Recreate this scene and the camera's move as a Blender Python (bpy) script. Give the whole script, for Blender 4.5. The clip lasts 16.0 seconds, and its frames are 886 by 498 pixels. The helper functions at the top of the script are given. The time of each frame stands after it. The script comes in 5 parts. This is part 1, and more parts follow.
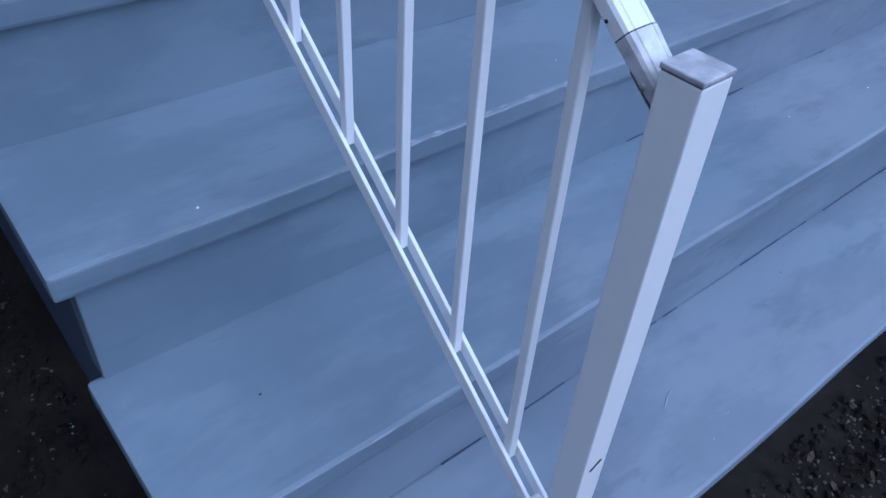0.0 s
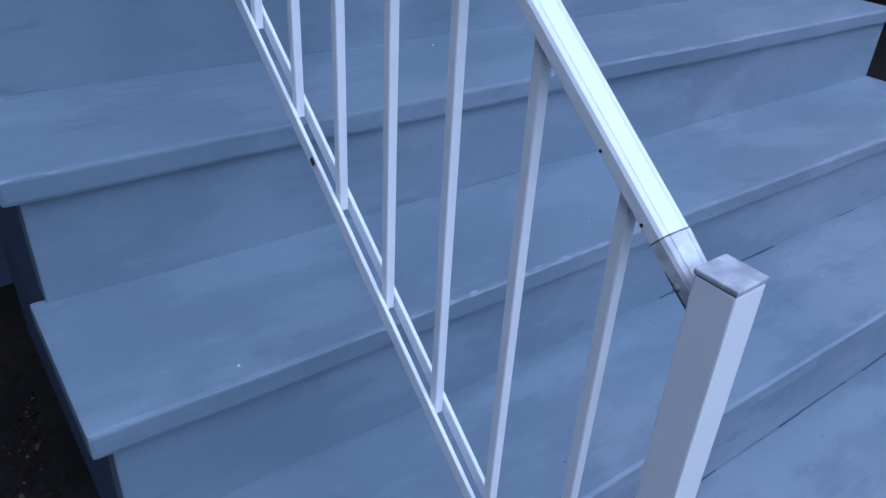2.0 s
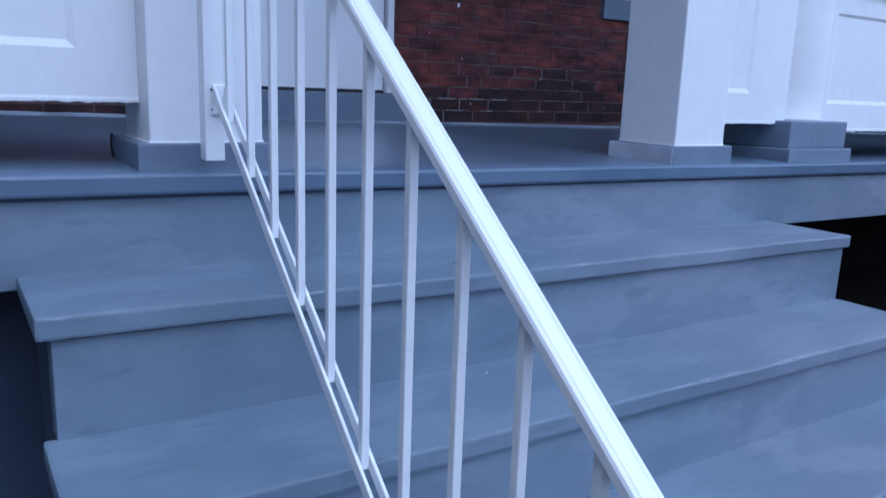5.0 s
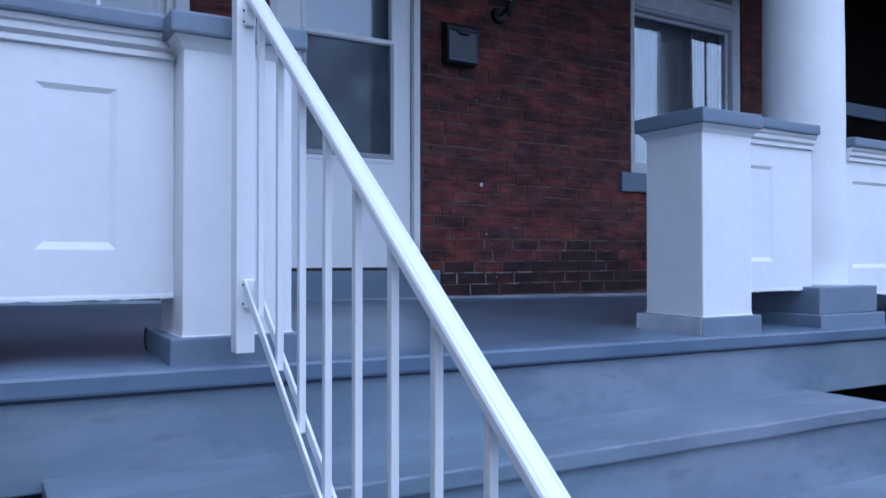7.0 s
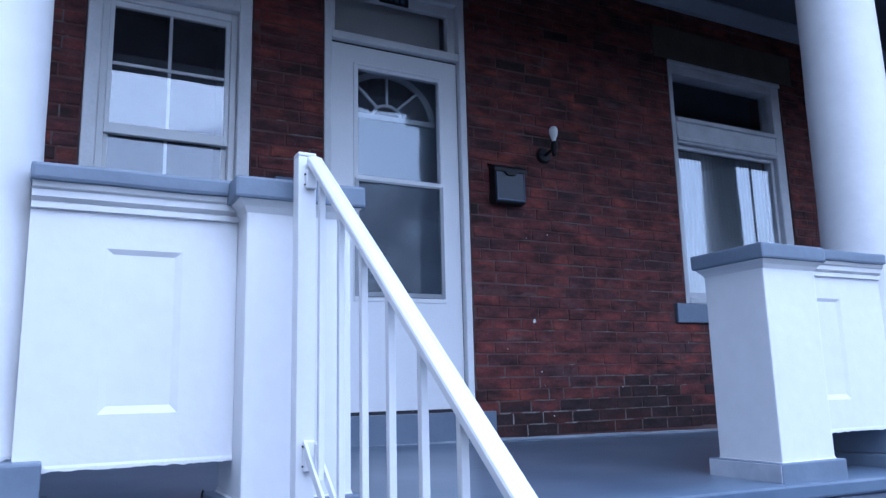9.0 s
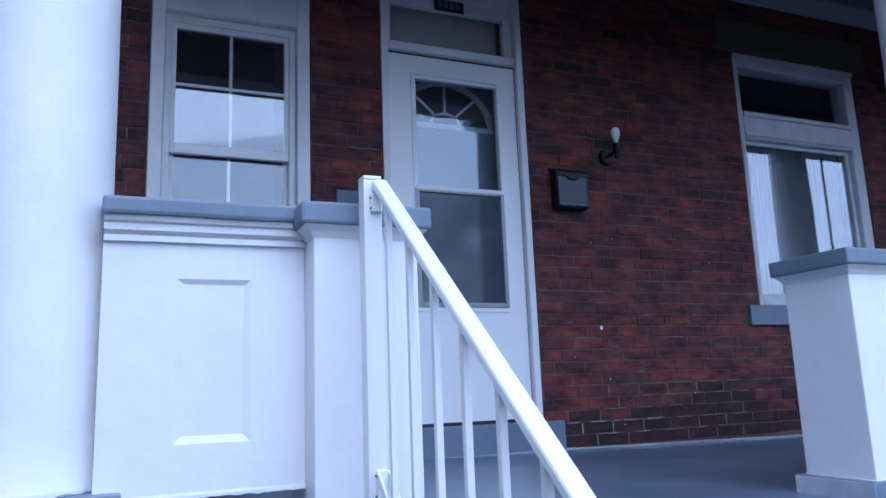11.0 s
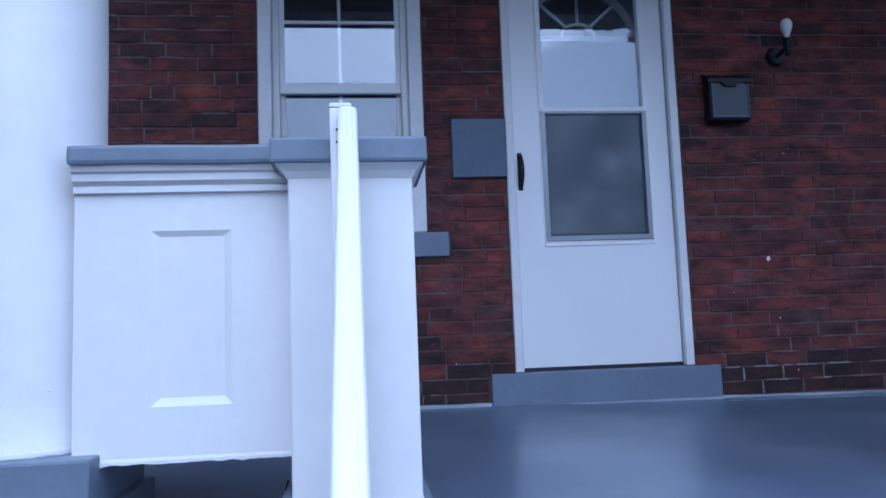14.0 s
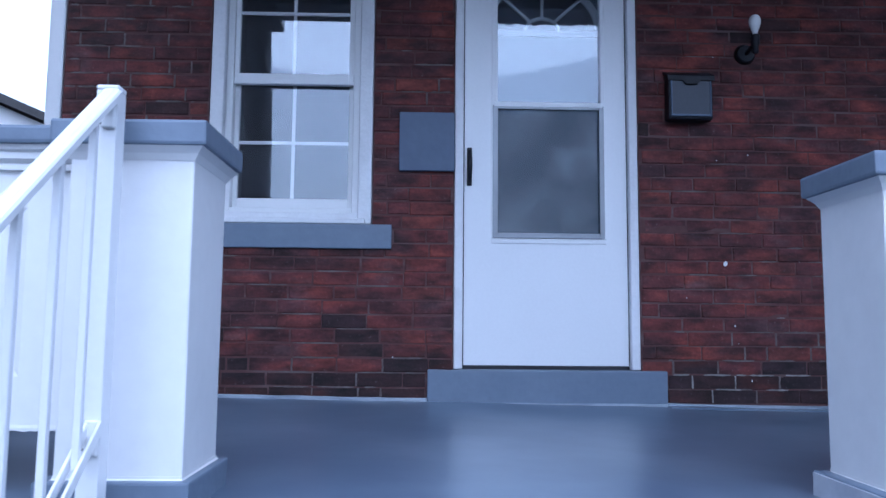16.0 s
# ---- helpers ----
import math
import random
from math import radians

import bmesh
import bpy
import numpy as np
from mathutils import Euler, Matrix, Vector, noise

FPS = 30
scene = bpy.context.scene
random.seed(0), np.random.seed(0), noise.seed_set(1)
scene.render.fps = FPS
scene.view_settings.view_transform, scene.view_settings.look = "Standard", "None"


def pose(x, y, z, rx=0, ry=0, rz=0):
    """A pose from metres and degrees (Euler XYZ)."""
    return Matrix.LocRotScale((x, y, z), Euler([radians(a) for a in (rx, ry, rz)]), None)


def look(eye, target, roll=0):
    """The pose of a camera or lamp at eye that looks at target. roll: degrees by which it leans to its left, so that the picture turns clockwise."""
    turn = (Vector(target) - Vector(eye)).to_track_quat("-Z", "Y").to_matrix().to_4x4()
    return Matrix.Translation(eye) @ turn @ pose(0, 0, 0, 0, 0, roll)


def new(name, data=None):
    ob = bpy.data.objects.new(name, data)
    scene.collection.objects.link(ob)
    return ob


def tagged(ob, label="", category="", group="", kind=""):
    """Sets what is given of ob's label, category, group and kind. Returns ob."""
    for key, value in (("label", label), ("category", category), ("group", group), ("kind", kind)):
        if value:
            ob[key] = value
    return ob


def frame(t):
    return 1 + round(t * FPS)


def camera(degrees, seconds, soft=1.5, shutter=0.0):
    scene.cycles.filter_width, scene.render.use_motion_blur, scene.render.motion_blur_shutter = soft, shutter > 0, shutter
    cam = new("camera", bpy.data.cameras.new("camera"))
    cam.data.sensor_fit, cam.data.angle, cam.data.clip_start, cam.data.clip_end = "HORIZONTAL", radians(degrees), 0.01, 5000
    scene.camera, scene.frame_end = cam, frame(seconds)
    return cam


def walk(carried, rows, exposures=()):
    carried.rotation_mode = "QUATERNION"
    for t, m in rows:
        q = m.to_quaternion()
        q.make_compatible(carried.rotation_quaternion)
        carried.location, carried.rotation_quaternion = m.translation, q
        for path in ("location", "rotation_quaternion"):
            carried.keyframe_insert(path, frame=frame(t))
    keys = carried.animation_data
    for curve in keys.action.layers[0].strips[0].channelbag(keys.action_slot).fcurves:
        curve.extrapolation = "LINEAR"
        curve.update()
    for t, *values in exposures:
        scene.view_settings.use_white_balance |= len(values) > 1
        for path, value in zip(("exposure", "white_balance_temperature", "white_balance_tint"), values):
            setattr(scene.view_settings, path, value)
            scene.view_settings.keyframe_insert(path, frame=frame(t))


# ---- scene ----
EXPOSURES = [(0.0, 0.21, 4540, 11), (3.5, 0.20, 4540, 11), (7.0, 0.33, 4570, 11), (9.0, 0.82, 4590, 11), (11.5, 0.66, 4610, 11), (12.5, 0.56, 4580, 11), (14.0, 0.54, 4580, 11), (14.5, 0.46, 4560, 11), (15.5, 0.78, 4590, 11), (16.0, 0.88, 4620, 11)]
cam = camera(60.50, 16.0, soft=1.4, shutter=0.35)
# seconds, eye, yaw, pitch and roll
ROWS = [
    (0, 0.1366, -0.0248, 1.0856, -41.609, -41.131, 3.860),
    (0.5, 0.1453, -0.0267, 1.0984, -40.190, -38.868, 3.219),
    (1, 0.1425, -0.0235, 1.1161, -39.319, -35.817, 3.175),
    (1.5, 0.1420, -0.0135, 1.1254, -38.523, -33.683, 3.065),
    (2, 0.1349, -0.0078, 1.1382, -38.077, -31.651, 3.304),
    (2.5, 0.1263, -0.0041, 1.1533, -37.861, -29.253, 3.593),
    (3, 0.1234, -0.0064, 1.1706, -37.000, -26.346, 3.426),
    (3.5, 0.1163, -0.0120, 1.1921, -36.077, -23.149, 2.942),
    (4, 0.1118, -0.0109, 1.2261, -35.070, -19.931, 2.848),
    (4.5, 0.1089, 0.0018, 1.2545, -34.410, -15.839, 2.464),
    (4.7, 0.1061, -0.0015, 1.2671, -34.071, -14.158, 2.359),
    (6.8, 0.1166, 0.0021, 1.3093, -31.311, -0.554, 0.077),
    (7, 0.1107, -0.0078, 1.3226, -30.997, 0.617, -0.015),
    (7.5, 0.1087, 0.0018, 1.3350, -30.399, 3.622, -0.188),
    (8, 0.1073, -0.0043, 1.3489, -29.628, 6.241, -0.493),
    (8.5, 0.1006, 0.0053, 1.3642, -28.181, 8.888, -0.771),
    (9, 0.0960, 0.0188, 1.3757, -27.506, 10.432, -1.396),
    (11.5, 0.0902, 0.0608, 1.4434, -20.513, 10.177, -2.535),
    (12, 0.1460, 0.0515, 1.4569, -17.773, 8.724, -2.664),
    (12.5, 0.2337, 0.0484, 1.4750, -16.765, 6.283, -1.877),
    (13, 0.3495, 0.1400, 1.4623, -14.586, 6.420, -2.692),
    (13.5, 0.4954, 0.2352, 1.4755, -13.413, 6.268, -2.477),
    (14, 0.6191, 0.2056, 1.4807, -6.474, 5.806, -2.098),
    (14.5, 0.8176, 0.0720, 1.4778, -3.170, 5.028, 0.263),
    (15, 0.9307, 0.0638, 1.4784, -8.216, 5.510, -0.259),
    (15.5, 1.0515, 0.1498, 1.4407, -2.988, 5.468, 2.106),
    (16, 1.2062, 0.1833, 1.4554, -1.494, 5.703, 0.506),
]
walk(cam, [(t, pose(x, y, z, 90 + pitch, 0, yaw) @ pose(0, 0, 0, 0, 0, roll)) for t, x, y, z, yaw, pitch, roll in ROWS], EXPOSURES)

# ---- light ----
SUN_DIR = (-0.02, -0.53, 0.85)
world = bpy.data.worlds.new("sky")
scene.world = world
world.use_nodes = True
wn = world.node_tree
wn.nodes.clear()
sky = wn.nodes.new("ShaderNodeTexSky")
sky.sky_type = "NISHITA"
sky.sun_disc = False
sky.sun_elevation = math.asin(0.85)
sky.sun_rotation = math.atan2(SUN_DIR[0], SUN_DIR[1])
sky.air_density, sky.dust_density, sky.ozone_density = 1.0, 4.0, 2.0
wbg = wn.nodes.new("ShaderNodeBackground")
wbg.inputs["Strength"].default_value = 0.15
wout = wn.nodes.new("ShaderNodeOutputWorld")
# an even, thin cloud cover in front of the blue
cloud = wn.nodes.new("ShaderNodeMix")
cloud.data_type = "RGBA"
cloud.inputs["Factor"].default_value = 0.6
tex = wn.nodes.new("ShaderNodeTexCoord")
wisps = wn.nodes.new("ShaderNodeTexNoise")
wisps.inputs["Scale"].default_value, wisps.inputs["Detail"].default_value = 3.2, 6
wn.links.new(tex.outputs["Generated"], wisps.inputs["Vector"])
tone = wn.nodes.new("ShaderNodeMix")
tone.data_type = "RGBA"
tone.inputs["A"].default_value = (5.6, 5.6, 5.9, 1)
tone.inputs["B"].default_value = (10.8, 10.2, 9.9, 1)
wn.links.new(wisps.outputs["Fac"], tone.inputs["Factor"])
wn.links.new(tone.outputs["Result"], cloud.inputs["B"])
wn.links.new(sky.outputs[0], cloud.inputs["A"])
wn.links.new(cloud.outputs["Result"], wbg.inputs[0])
wn.links.new(wbg.outputs[0], wout.inputs[0])

sun = new("sun", bpy.data.lights.new("sun", "SUN"))
sun.data.energy = 0.85
sun.data.angle = radians(80)
sun.data.color = (1.0, 0.97, 0.93)
sun.matrix_world = look(SUN_DIR, (0, 0, 0))


# ---- materials ----
def material(name, color, rough=0.5, metal=0.0, spread=0.12, scale=6.0, fine=60.0, bump=0.15, second=None, amount=0.4, spec=0.5, gloss_var=0.1):
    """A painted or natural surface: a base colour that drifts at two scales, blotches of a second colour, fine relief."""
    m = bpy.data.materials.new(name)
    m.use_nodes = True
    nt = m.node_tree
    b = nt.nodes["Principled BSDF"]
    geo = nt.nodes.new("ShaderNodeNewGeometry")
    big = nt.nodes.new("ShaderNodeTexNoise")
    big.inputs["Scale"].default_value, big.inputs["Detail"].default_value = scale, 5
    small = nt.nodes.new("ShaderNodeTexNoise")
    small.inputs["Scale"].default_value, small.inputs["Detail"].default_value = fine, 4
    for n in (big, small):
        nt.links.new(geo.outputs["Position"], n.inputs["Vector"])
    ramp = nt.nodes.new("ShaderNodeMapRange")
    ramp.interpolation_type = "SMOOTHSTEP"
    ramp.inputs["From Min"].default_value, ramp.inputs["From Max"].default_value = 0.30, 0.78
    nt.links.new(big.outputs["Fac"], ramp.inputs["Value"])
    mix = nt.nodes.new("ShaderNodeMix")
    mix.data_type = "RGBA"
    mul = nt.nodes.new("ShaderNodeMath")
    mul.operation = "MULTIPLY"
    mul.inputs[1].default_value = amount
    nt.links.new(ramp.outputs["Result"], mul.inputs[0])
    nt.links.new(mul.outputs[0], mix.inputs["Factor"])
    mix.inputs["A"].default_value = (*color, 1)
    mix.inputs["B"].default_value = (*(second or [c * 0.8 for c in color]), 1)
    hsv = nt.nodes.new("ShaderNodeHueSaturation")
    val = nt.nodes.new("ShaderNodeMapRange")
    val.inputs["To Min"].default_value, val.inputs["To Max"].default_value = 1 - spread, 1 + spread
    nt.links.new(small.outputs["Fac"], val.inputs["Value"])
    nt.links.new(val.outputs["Result"], hsv.inputs["Value"])
    nt.links.new(mix.outputs["Result"], hsv.inputs["Color"])
    nt.links.new(hsv.outputs["Color"], b.inputs["Base Color"])
    rr = nt.nodes.new("ShaderNodeMapRange")
    rr.inputs["To Min"].default_value, rr.inputs["To Max"].default_value = max(0.03, rough - gloss_var), min(1, rough + gloss_var)
    nt.links.new(big.outputs["Fac"], rr.inputs["Value"])
    if gloss_var > 0:
        nt.links.new(rr.outputs["Result"], b.inputs["Roughness"])
    else:
        b.inputs["Roughness"].default_value = rough
    b.inputs["Metallic"].default_value = metal
    b.inputs["Specular IOR Level"].default_value = spec
    bp = nt.nodes.new("ShaderNodeBump")
    bp.inputs["Strength"].default_value, bp.inputs["Distance"].default_value = bump, 0.004
    nt.links.new(small.outputs["Fac"], bp.inputs["Height"])
    if bump > 0:
        nt.links.new(bp.outputs["Normal"], b.inputs["Normal"])
    return m


def brushed_paint(name, dark, pale, rough):
    """Floor paint over rough concrete: thin and thick patches with soft ragged borders, brush marks along x, drips of pale film."""
    m = material(name, dark, rough, spread=0.07, scale=3.2, fine=24, bump=0.35, second=pale, amount=0.55, gloss_var=0.14)
    nt = m.node_tree
    b = nt.nodes["Principled BSDF"]
    base = b.inputs["Base Color"].links[0].from_socket
    geo = nt.nodes.new("ShaderNodeNewGeometry")
    def field(scale, stretch, detail, lo, hi, gain):
        mp = nt.nodes.new("ShaderNodeMapping")
        mp.inputs["Scale"].default_value = stretch
        nt.links.new(geo.outputs["Position"], mp.inputs["Vector"])
        n = nt.nodes.new("ShaderNodeTexNoise")
        n.inputs["Scale"].default_value, n.inputs["Detail"].default_value = scale, detail
        n.inputs["Roughness"].default_value = 0.62
        nt.links.new(mp.outputs[0], n.inputs["Vector"])
        r = nt.nodes.new("ShaderNodeMapRange")
        r.interpolation_type = "SMOOTHSTEP"
        r.inputs["From Min"].default_value, r.inputs["From Max"].default_value = lo, hi
        r.inputs["To Max"].default_value = gain
        nt.links.new(n.outputs["Fac"], r.inputs["Value"])
        return r.outputs["Result"]
    col = base
    for args, tint in (((2.6, (1, 2.6, 2.6), 7, 0.47, 0.60, 0.75), pale), ((4, (0.5, 7, 7), 3, 0.52, 0.78, 0.28), pale), ((5, (0.8, 3, 3), 6, 0.60, 0.70, 0.45), [c * 0.72 for c in dark])):
        mix = nt.nodes.new("ShaderNodeMix")
        mix.data_type = "RGBA"
        nt.links.new(field(*args), mix.inputs["Factor"])
        nt.links.new(col, mix.inputs["A"])
        mix.inputs["B"].default_value = (*tint, 1)
        col = mix.outputs["Result"]
    # two batches of paint, one greener, in wide soft fields
    batch = nt.nodes.new("ShaderNodeMix")
    batch.data_type, batch.blend_type = "RGBA", "MULTIPLY"
    nt.links.new(field(0.75, (1.0, 1.4, 1.4), 3, 0.42, 0.60, 1.0), batch.inputs["Factor"])
    nt.links.new(col, batch.inputs["A"])
    batch.inputs["B"].default_value = (0.89, 0.97, 0.975, 1)
    nt.links.new(batch.outputs["Result"], b.inputs["Base Color"])
    return m


def glass(name, tint=(1, 1, 1), rough=0.0, ior=2.0, wave=0.06):
    m = bpy.data.materials.new(name)
    m.use_nodes = True
    nt = m.node_tree
    nt.nodes.clear()
    out = nt.nodes.new("ShaderNodeOutputMaterial")
    mix = nt.nodes.new("ShaderNodeMixShader")
    # mirror share of each face: low when seen straight on, rising at a slant
    lw = nt.nodes.new("ShaderNodeLayerWeight")
    lw.inputs["Blend"].default_value = 0.5
    pw = nt.nodes.new("ShaderNodeMath")
    pw.operation = "POWER"
    pw.inputs[1].default_value = 4.0
    nt.links.new(lw.outputs["Facing"], pw.inputs[0])
    r0 = ((ior - 1) / (ior + 1)) ** 2
    fr = nt.nodes.new("ShaderNodeMapRange")
    fr.inputs["To Min"].default_value, fr.inputs["To Max"].default_value = r0, 1.0
    nt.links.new(pw.outputs[0], fr.inputs["Value"])
    tr = nt.nodes.new("ShaderNodeBsdfTransparent")
    tr.inputs["Color"].default_value = (*tint, 1)
    gl = nt.nodes.new("ShaderNodeBsdfGlossy")
    gl.inputs["Roughness"].default_value = rough
    gl.inputs["Color"].default_value = (0.90, 0.94, 1.0, 1)
    # slightly uneven old panes
    geo = nt.nodes.new("ShaderNodeNewGeometry")
    ns = nt.nodes.new("ShaderNodeTexNoise")
    ns.inputs["Scale"].default_value, ns.inputs["Detail"].default_value = 16, 2
    nt.links.new(geo.outputs["Position"], ns.inputs["Vector"])
    bp = nt.nodes.new("ShaderNodeBump")
    bp.inputs["Strength"].default_value, bp.inputs["Distance"].default_value = wave, 0.004
    nt.links.new(ns.outputs["Fac"], bp.inputs["Height"])
    nt.links.new(bp.outputs["Normal"], gl.inputs["Normal"])
    nt.links.new(fr.outputs[0], mix.inputs[0])
    nt.links.new(tr.outputs[0], mix.inputs[1])
    nt.links.new(gl.outputs[0], mix.inputs[2])
    nt.links.new(mix.outputs[0], out.inputs[0])
    return m


def insect_screen(name):
    """Fine dark mesh: half of it lets the view through."""
    m = bpy.data.materials.new(name)
    m.use_nodes = True
    nt = m.node_tree
    out = nt.nodes["Material Output"]
    b = nt.nodes["Principled BSDF"]
    b.inputs["Base Color"].default_value = (0.036, 0.054, 0.084, 1)
    b.inputs["Roughness"].default_value = 0.6
    tr = nt.nodes.new("ShaderNodeBsdfTransparent")
    mix = nt.nodes.new("ShaderNodeMixShader")
    # soft cloud reflections of the pane, painted in by varying the mesh share
    geo = nt.nodes.new("ShaderNodeNewGeometry")
    ns = nt.nodes.new("ShaderNodeTexNoise")
    ns.inputs["Scale"].default_value, ns.inputs["Detail"].default_value = 4.5, 5
    nt.links.new(geo.outputs["Position"], ns.inputs["Vector"])
    cloud_share = nt.nodes.new("ShaderNodeMapRange")
    cloud_share.inputs["From Min"].default_value, cloud_share.inputs["From Max"].default_value = 0.35, 0.68
    cloud_share.inputs["To Min"].default_value, cloud_share.inputs["To Max"].default_value = 0.47, 0.29
    nt.links.new(ns.outputs["Fac"], cloud_share.inputs["Value"])
    nt.links.new(cloud_share.outputs["Result"], mix.inputs[0])
    nt.links.new(tr.outputs[0], mix.inputs[1])
    nt.links.new(b.outputs[0], mix.inputs[2])
    nt.links.new(mix.outputs[0], out.inputs[0])
    return m


def streaked(m, pale):
    """Adds broken pale streaks along the courses to a mortar."""
    nt = m.node_tree
    b = nt.nodes["Principled BSDF"]
    base = b.inputs["Base Color"].links[0].from_socket
    geo = nt.nodes.new("ShaderNodeNewGeometry")
    mp = nt.nodes.new("ShaderNodeMapping")
    mp.inputs["Scale"].default_value = (2.2, 2.2, 11.0)
    nt.links.new(geo.outputs["Position"], mp.inputs["Vector"])
    n = nt.nodes.new("ShaderNodeTexNoise")
    n.inputs["Scale"].default_value, n.inputs["Detail"].default_value = 1.5, 6
    nt.links.new(mp.outputs[0], n.inputs["Vector"])
    r = nt.nodes.new("ShaderNodeMapRange")
    r.interpolation_type = "SMOOTHSTEP"
    r.inputs["From Min"].default_value, r.inputs["From Max"].default_value, r.inputs["To Max"].default_value = 0.48, 0.68, 0.85
    nt.links.new(n.outputs["Fac"], r.inputs["Value"])
    mix = nt.nodes.new("ShaderNodeMix")
    mix.data_type = "RGBA"
    nt.links.new(r.outputs["Result"], mix.inputs["Factor"])
    nt.links.new(base, mix.inputs["A"])
    mix.inputs["B"].default_value = (*pale, 1)
    nt.links.new(mix.outputs["Result"], b.inputs["Base Color"])
    return m


def brick_material(name, per_island, tone=1.0):
    m = bpy.data.materials.new(name)
    m.use_nodes = True
    nt = m.node_tree
    b = nt.nodes["Principled BSDF"]
    if per_island:
        src = nt.nodes.new("ShaderNodeNewGeometry").outputs["Random Per Island"]
    else:
        src = nt.nodes.new("ShaderNodeObjectInfo").outputs["Random"]
    ramp = nt.nodes.new("ShaderNodeValToRGB")
    stops = ((0.0, (0.074, 0.024, 0.027)), (0.2, (0.090, 0.025, 0.025)), (0.6, (0.104, 0.026, 0.024)), (0.9, (0.116, 0.029, 0.025)), (1.0, (0.146, 0.040, 0.028)))
    e = ramp.color_ramp.elements
    while len(e) < len(stops):
        e.new(0.5)
    for el, (p, c) in zip(e, stops):
        el.position, el.color = p, (c[0] * tone, 0.9 * c[1] * (0.7 * tone + 0.3), 0.9 * c[2] * (0.6 * tone + 0.4), 1)
    nt.links.new(src, ramp.inputs[0])
    geo = nt.nodes.new("ShaderNodeNewGeometry")
    n1 = nt.nodes.new("ShaderNodeTexNoise")
    n1.inputs["Scale"].default_value, n1.inputs["Detail"].default_value = 13, 7
    n2 = nt.nodes.new("ShaderNodeTexNoise")
    n2.inputs["Scale"].default_value, n2.inputs["Detail"].default_value = 70, 5
    # the face of a brick is mottled in patches longer than high
    flat = nt.nodes.new("ShaderNodeMapping")
    flat.inputs["Scale"].default_value = (0.62, 0.62, 1.5)
    nt.links.new(geo.outputs["Position"], flat.inputs["Vector"])
    nt.links.new(flat.outputs[0], n1.inputs["Vector"])
    nt.links.new(geo.outputs["Position"], n2.inputs["Vector"])
    val = nt.nodes.new("ShaderNodeMapRange")
    val.inputs["From Min"].default_value, val.inputs["From Max"].default_value = 0.28, 0.72
    val.inputs["To Min"].default_value, val.inputs["To Max"].default_value = 0.22, 1.50
    nt.links.new(n1.outputs["Fac"], val.inputs["Value"])
    val2 = nt.nodes.new("ShaderNodeMapRange")
    val2.inputs["To Min"].default_value, val2.inputs["To Max"].default_value = 0.6, 1.4
    nt.links.new(n2.outputs["Fac"], val2.inputs["Value"])
    mu = nt.nodes.new("ShaderNodeMath")
    mu.operation = "MULTIPLY"
    nt.links.new(val.outputs[0], mu.inputs[0])
    nt.links.new(val2.outputs[0], mu.inputs[1])
    hsv = nt.nodes.new("ShaderNodeHueSaturation")
    nt.links.new(mu.outputs[0], hsv.inputs["Value"])
    # broad sooty stains, longer than high
    mp = nt.nodes.new("ShaderNodeMapping")
    mp.inputs["Scale"].default_value = (1.3, 1.3, 3.6)
    nt.links.new(geo.outputs["Position"], mp.inputs["Vector"])
    n3 = nt.nodes.new("ShaderNodeTexNoise")
    n3.inputs["Scale"].default_value, n3.inputs["Detail"].default_value = 1.6, 6
    nt.links.new(mp.outputs[0], n3.inputs["Vector"])
    soot = nt.nodes.new("ShaderNodeMapRange")
    soot.inputs["From Min"].default_value, soot.inputs["From Max"].default_value = 0.46, 0.64
    soot.inputs["To Max"].default_value = 0.75
    nt.links.new(n3.outputs["Fac"], soot.inputs["Value"])
    sx = nt.nodes.new("ShaderNodeMix")
    sx.data_type = "RGBA"
    nt.links.new(soot.outputs[0], sx.inputs["Factor"])
    nt.links.new(ramp.outputs[0], sx.inputs["A"])
    sx.inputs["B"].default_value = (0.038 * (0.5 + 0.5 * tone), 0.019 * (0.5 + 0.5 * tone), 0.021 * (0.5 + 0.5 * tone), 1)
    # rubbed spots where the brighter clay shows
    n4 = nt.nodes.new("ShaderNodeTexNoise")
    n4.inputs["Scale"].default_value, n4.inputs["Detail"].default_value = 5.5, 7
    nt.links.new(flat.outputs[0], n4.inputs["Vector"])
    rub = nt.nodes.new("ShaderNodeMapRange")
    rub.inputs["From Min"].default_value, rub.inputs["From Max"].default_value, rub.inputs["To Max"].default_value = 0.50, 0.66, 0.85
    nt.links.new(n4.outputs["Fac"], rub.inputs["Value"])
    clay = nt.nodes.new("ShaderNodeMix")
    clay.data_type = "RGBA"
    nt.links.new(rub.outputs[0], clay.inputs["Factor"])
    nt.links.new(sx.outputs["Result"], clay.inputs["A"])
    clay.inputs["B"].default_value = (0.176 * tone, 0.036 * tone, 0.025 * tone, 1)
    # greyish purple bloom on others
    n5 = nt.nodes.new("ShaderNodeTexNoise")
    n5.inputs["Scale"].default_value, n5.inputs["Detail"].default_value = 7.5, 6
    shift = nt.nodes.new("ShaderNodeMapping")
    shift.inputs["Location"].default_value = (3.7, 1.1, 9.2)
    nt.links.new(flat.outputs[0], shift.inputs["Vector"])
    nt.links.new(shift.outputs[0], n5.inputs["Vector"])
    grey = nt.nodes.new("ShaderNodeMapRange")
    grey.inputs["From Min"].default_value, grey.inputs["From Max"].default_value, grey.inputs["To Max"].default_value = 0.56, 0.72, 0.75
    nt.links.new(n5.outputs["Fac"], grey.inputs["Value"])
    bloom = nt.nodes.new("ShaderNodeMix")
    bloom.data_type = "RGBA"
    nt.links.new(grey.outputs[0], bloom.inputs["Factor"])
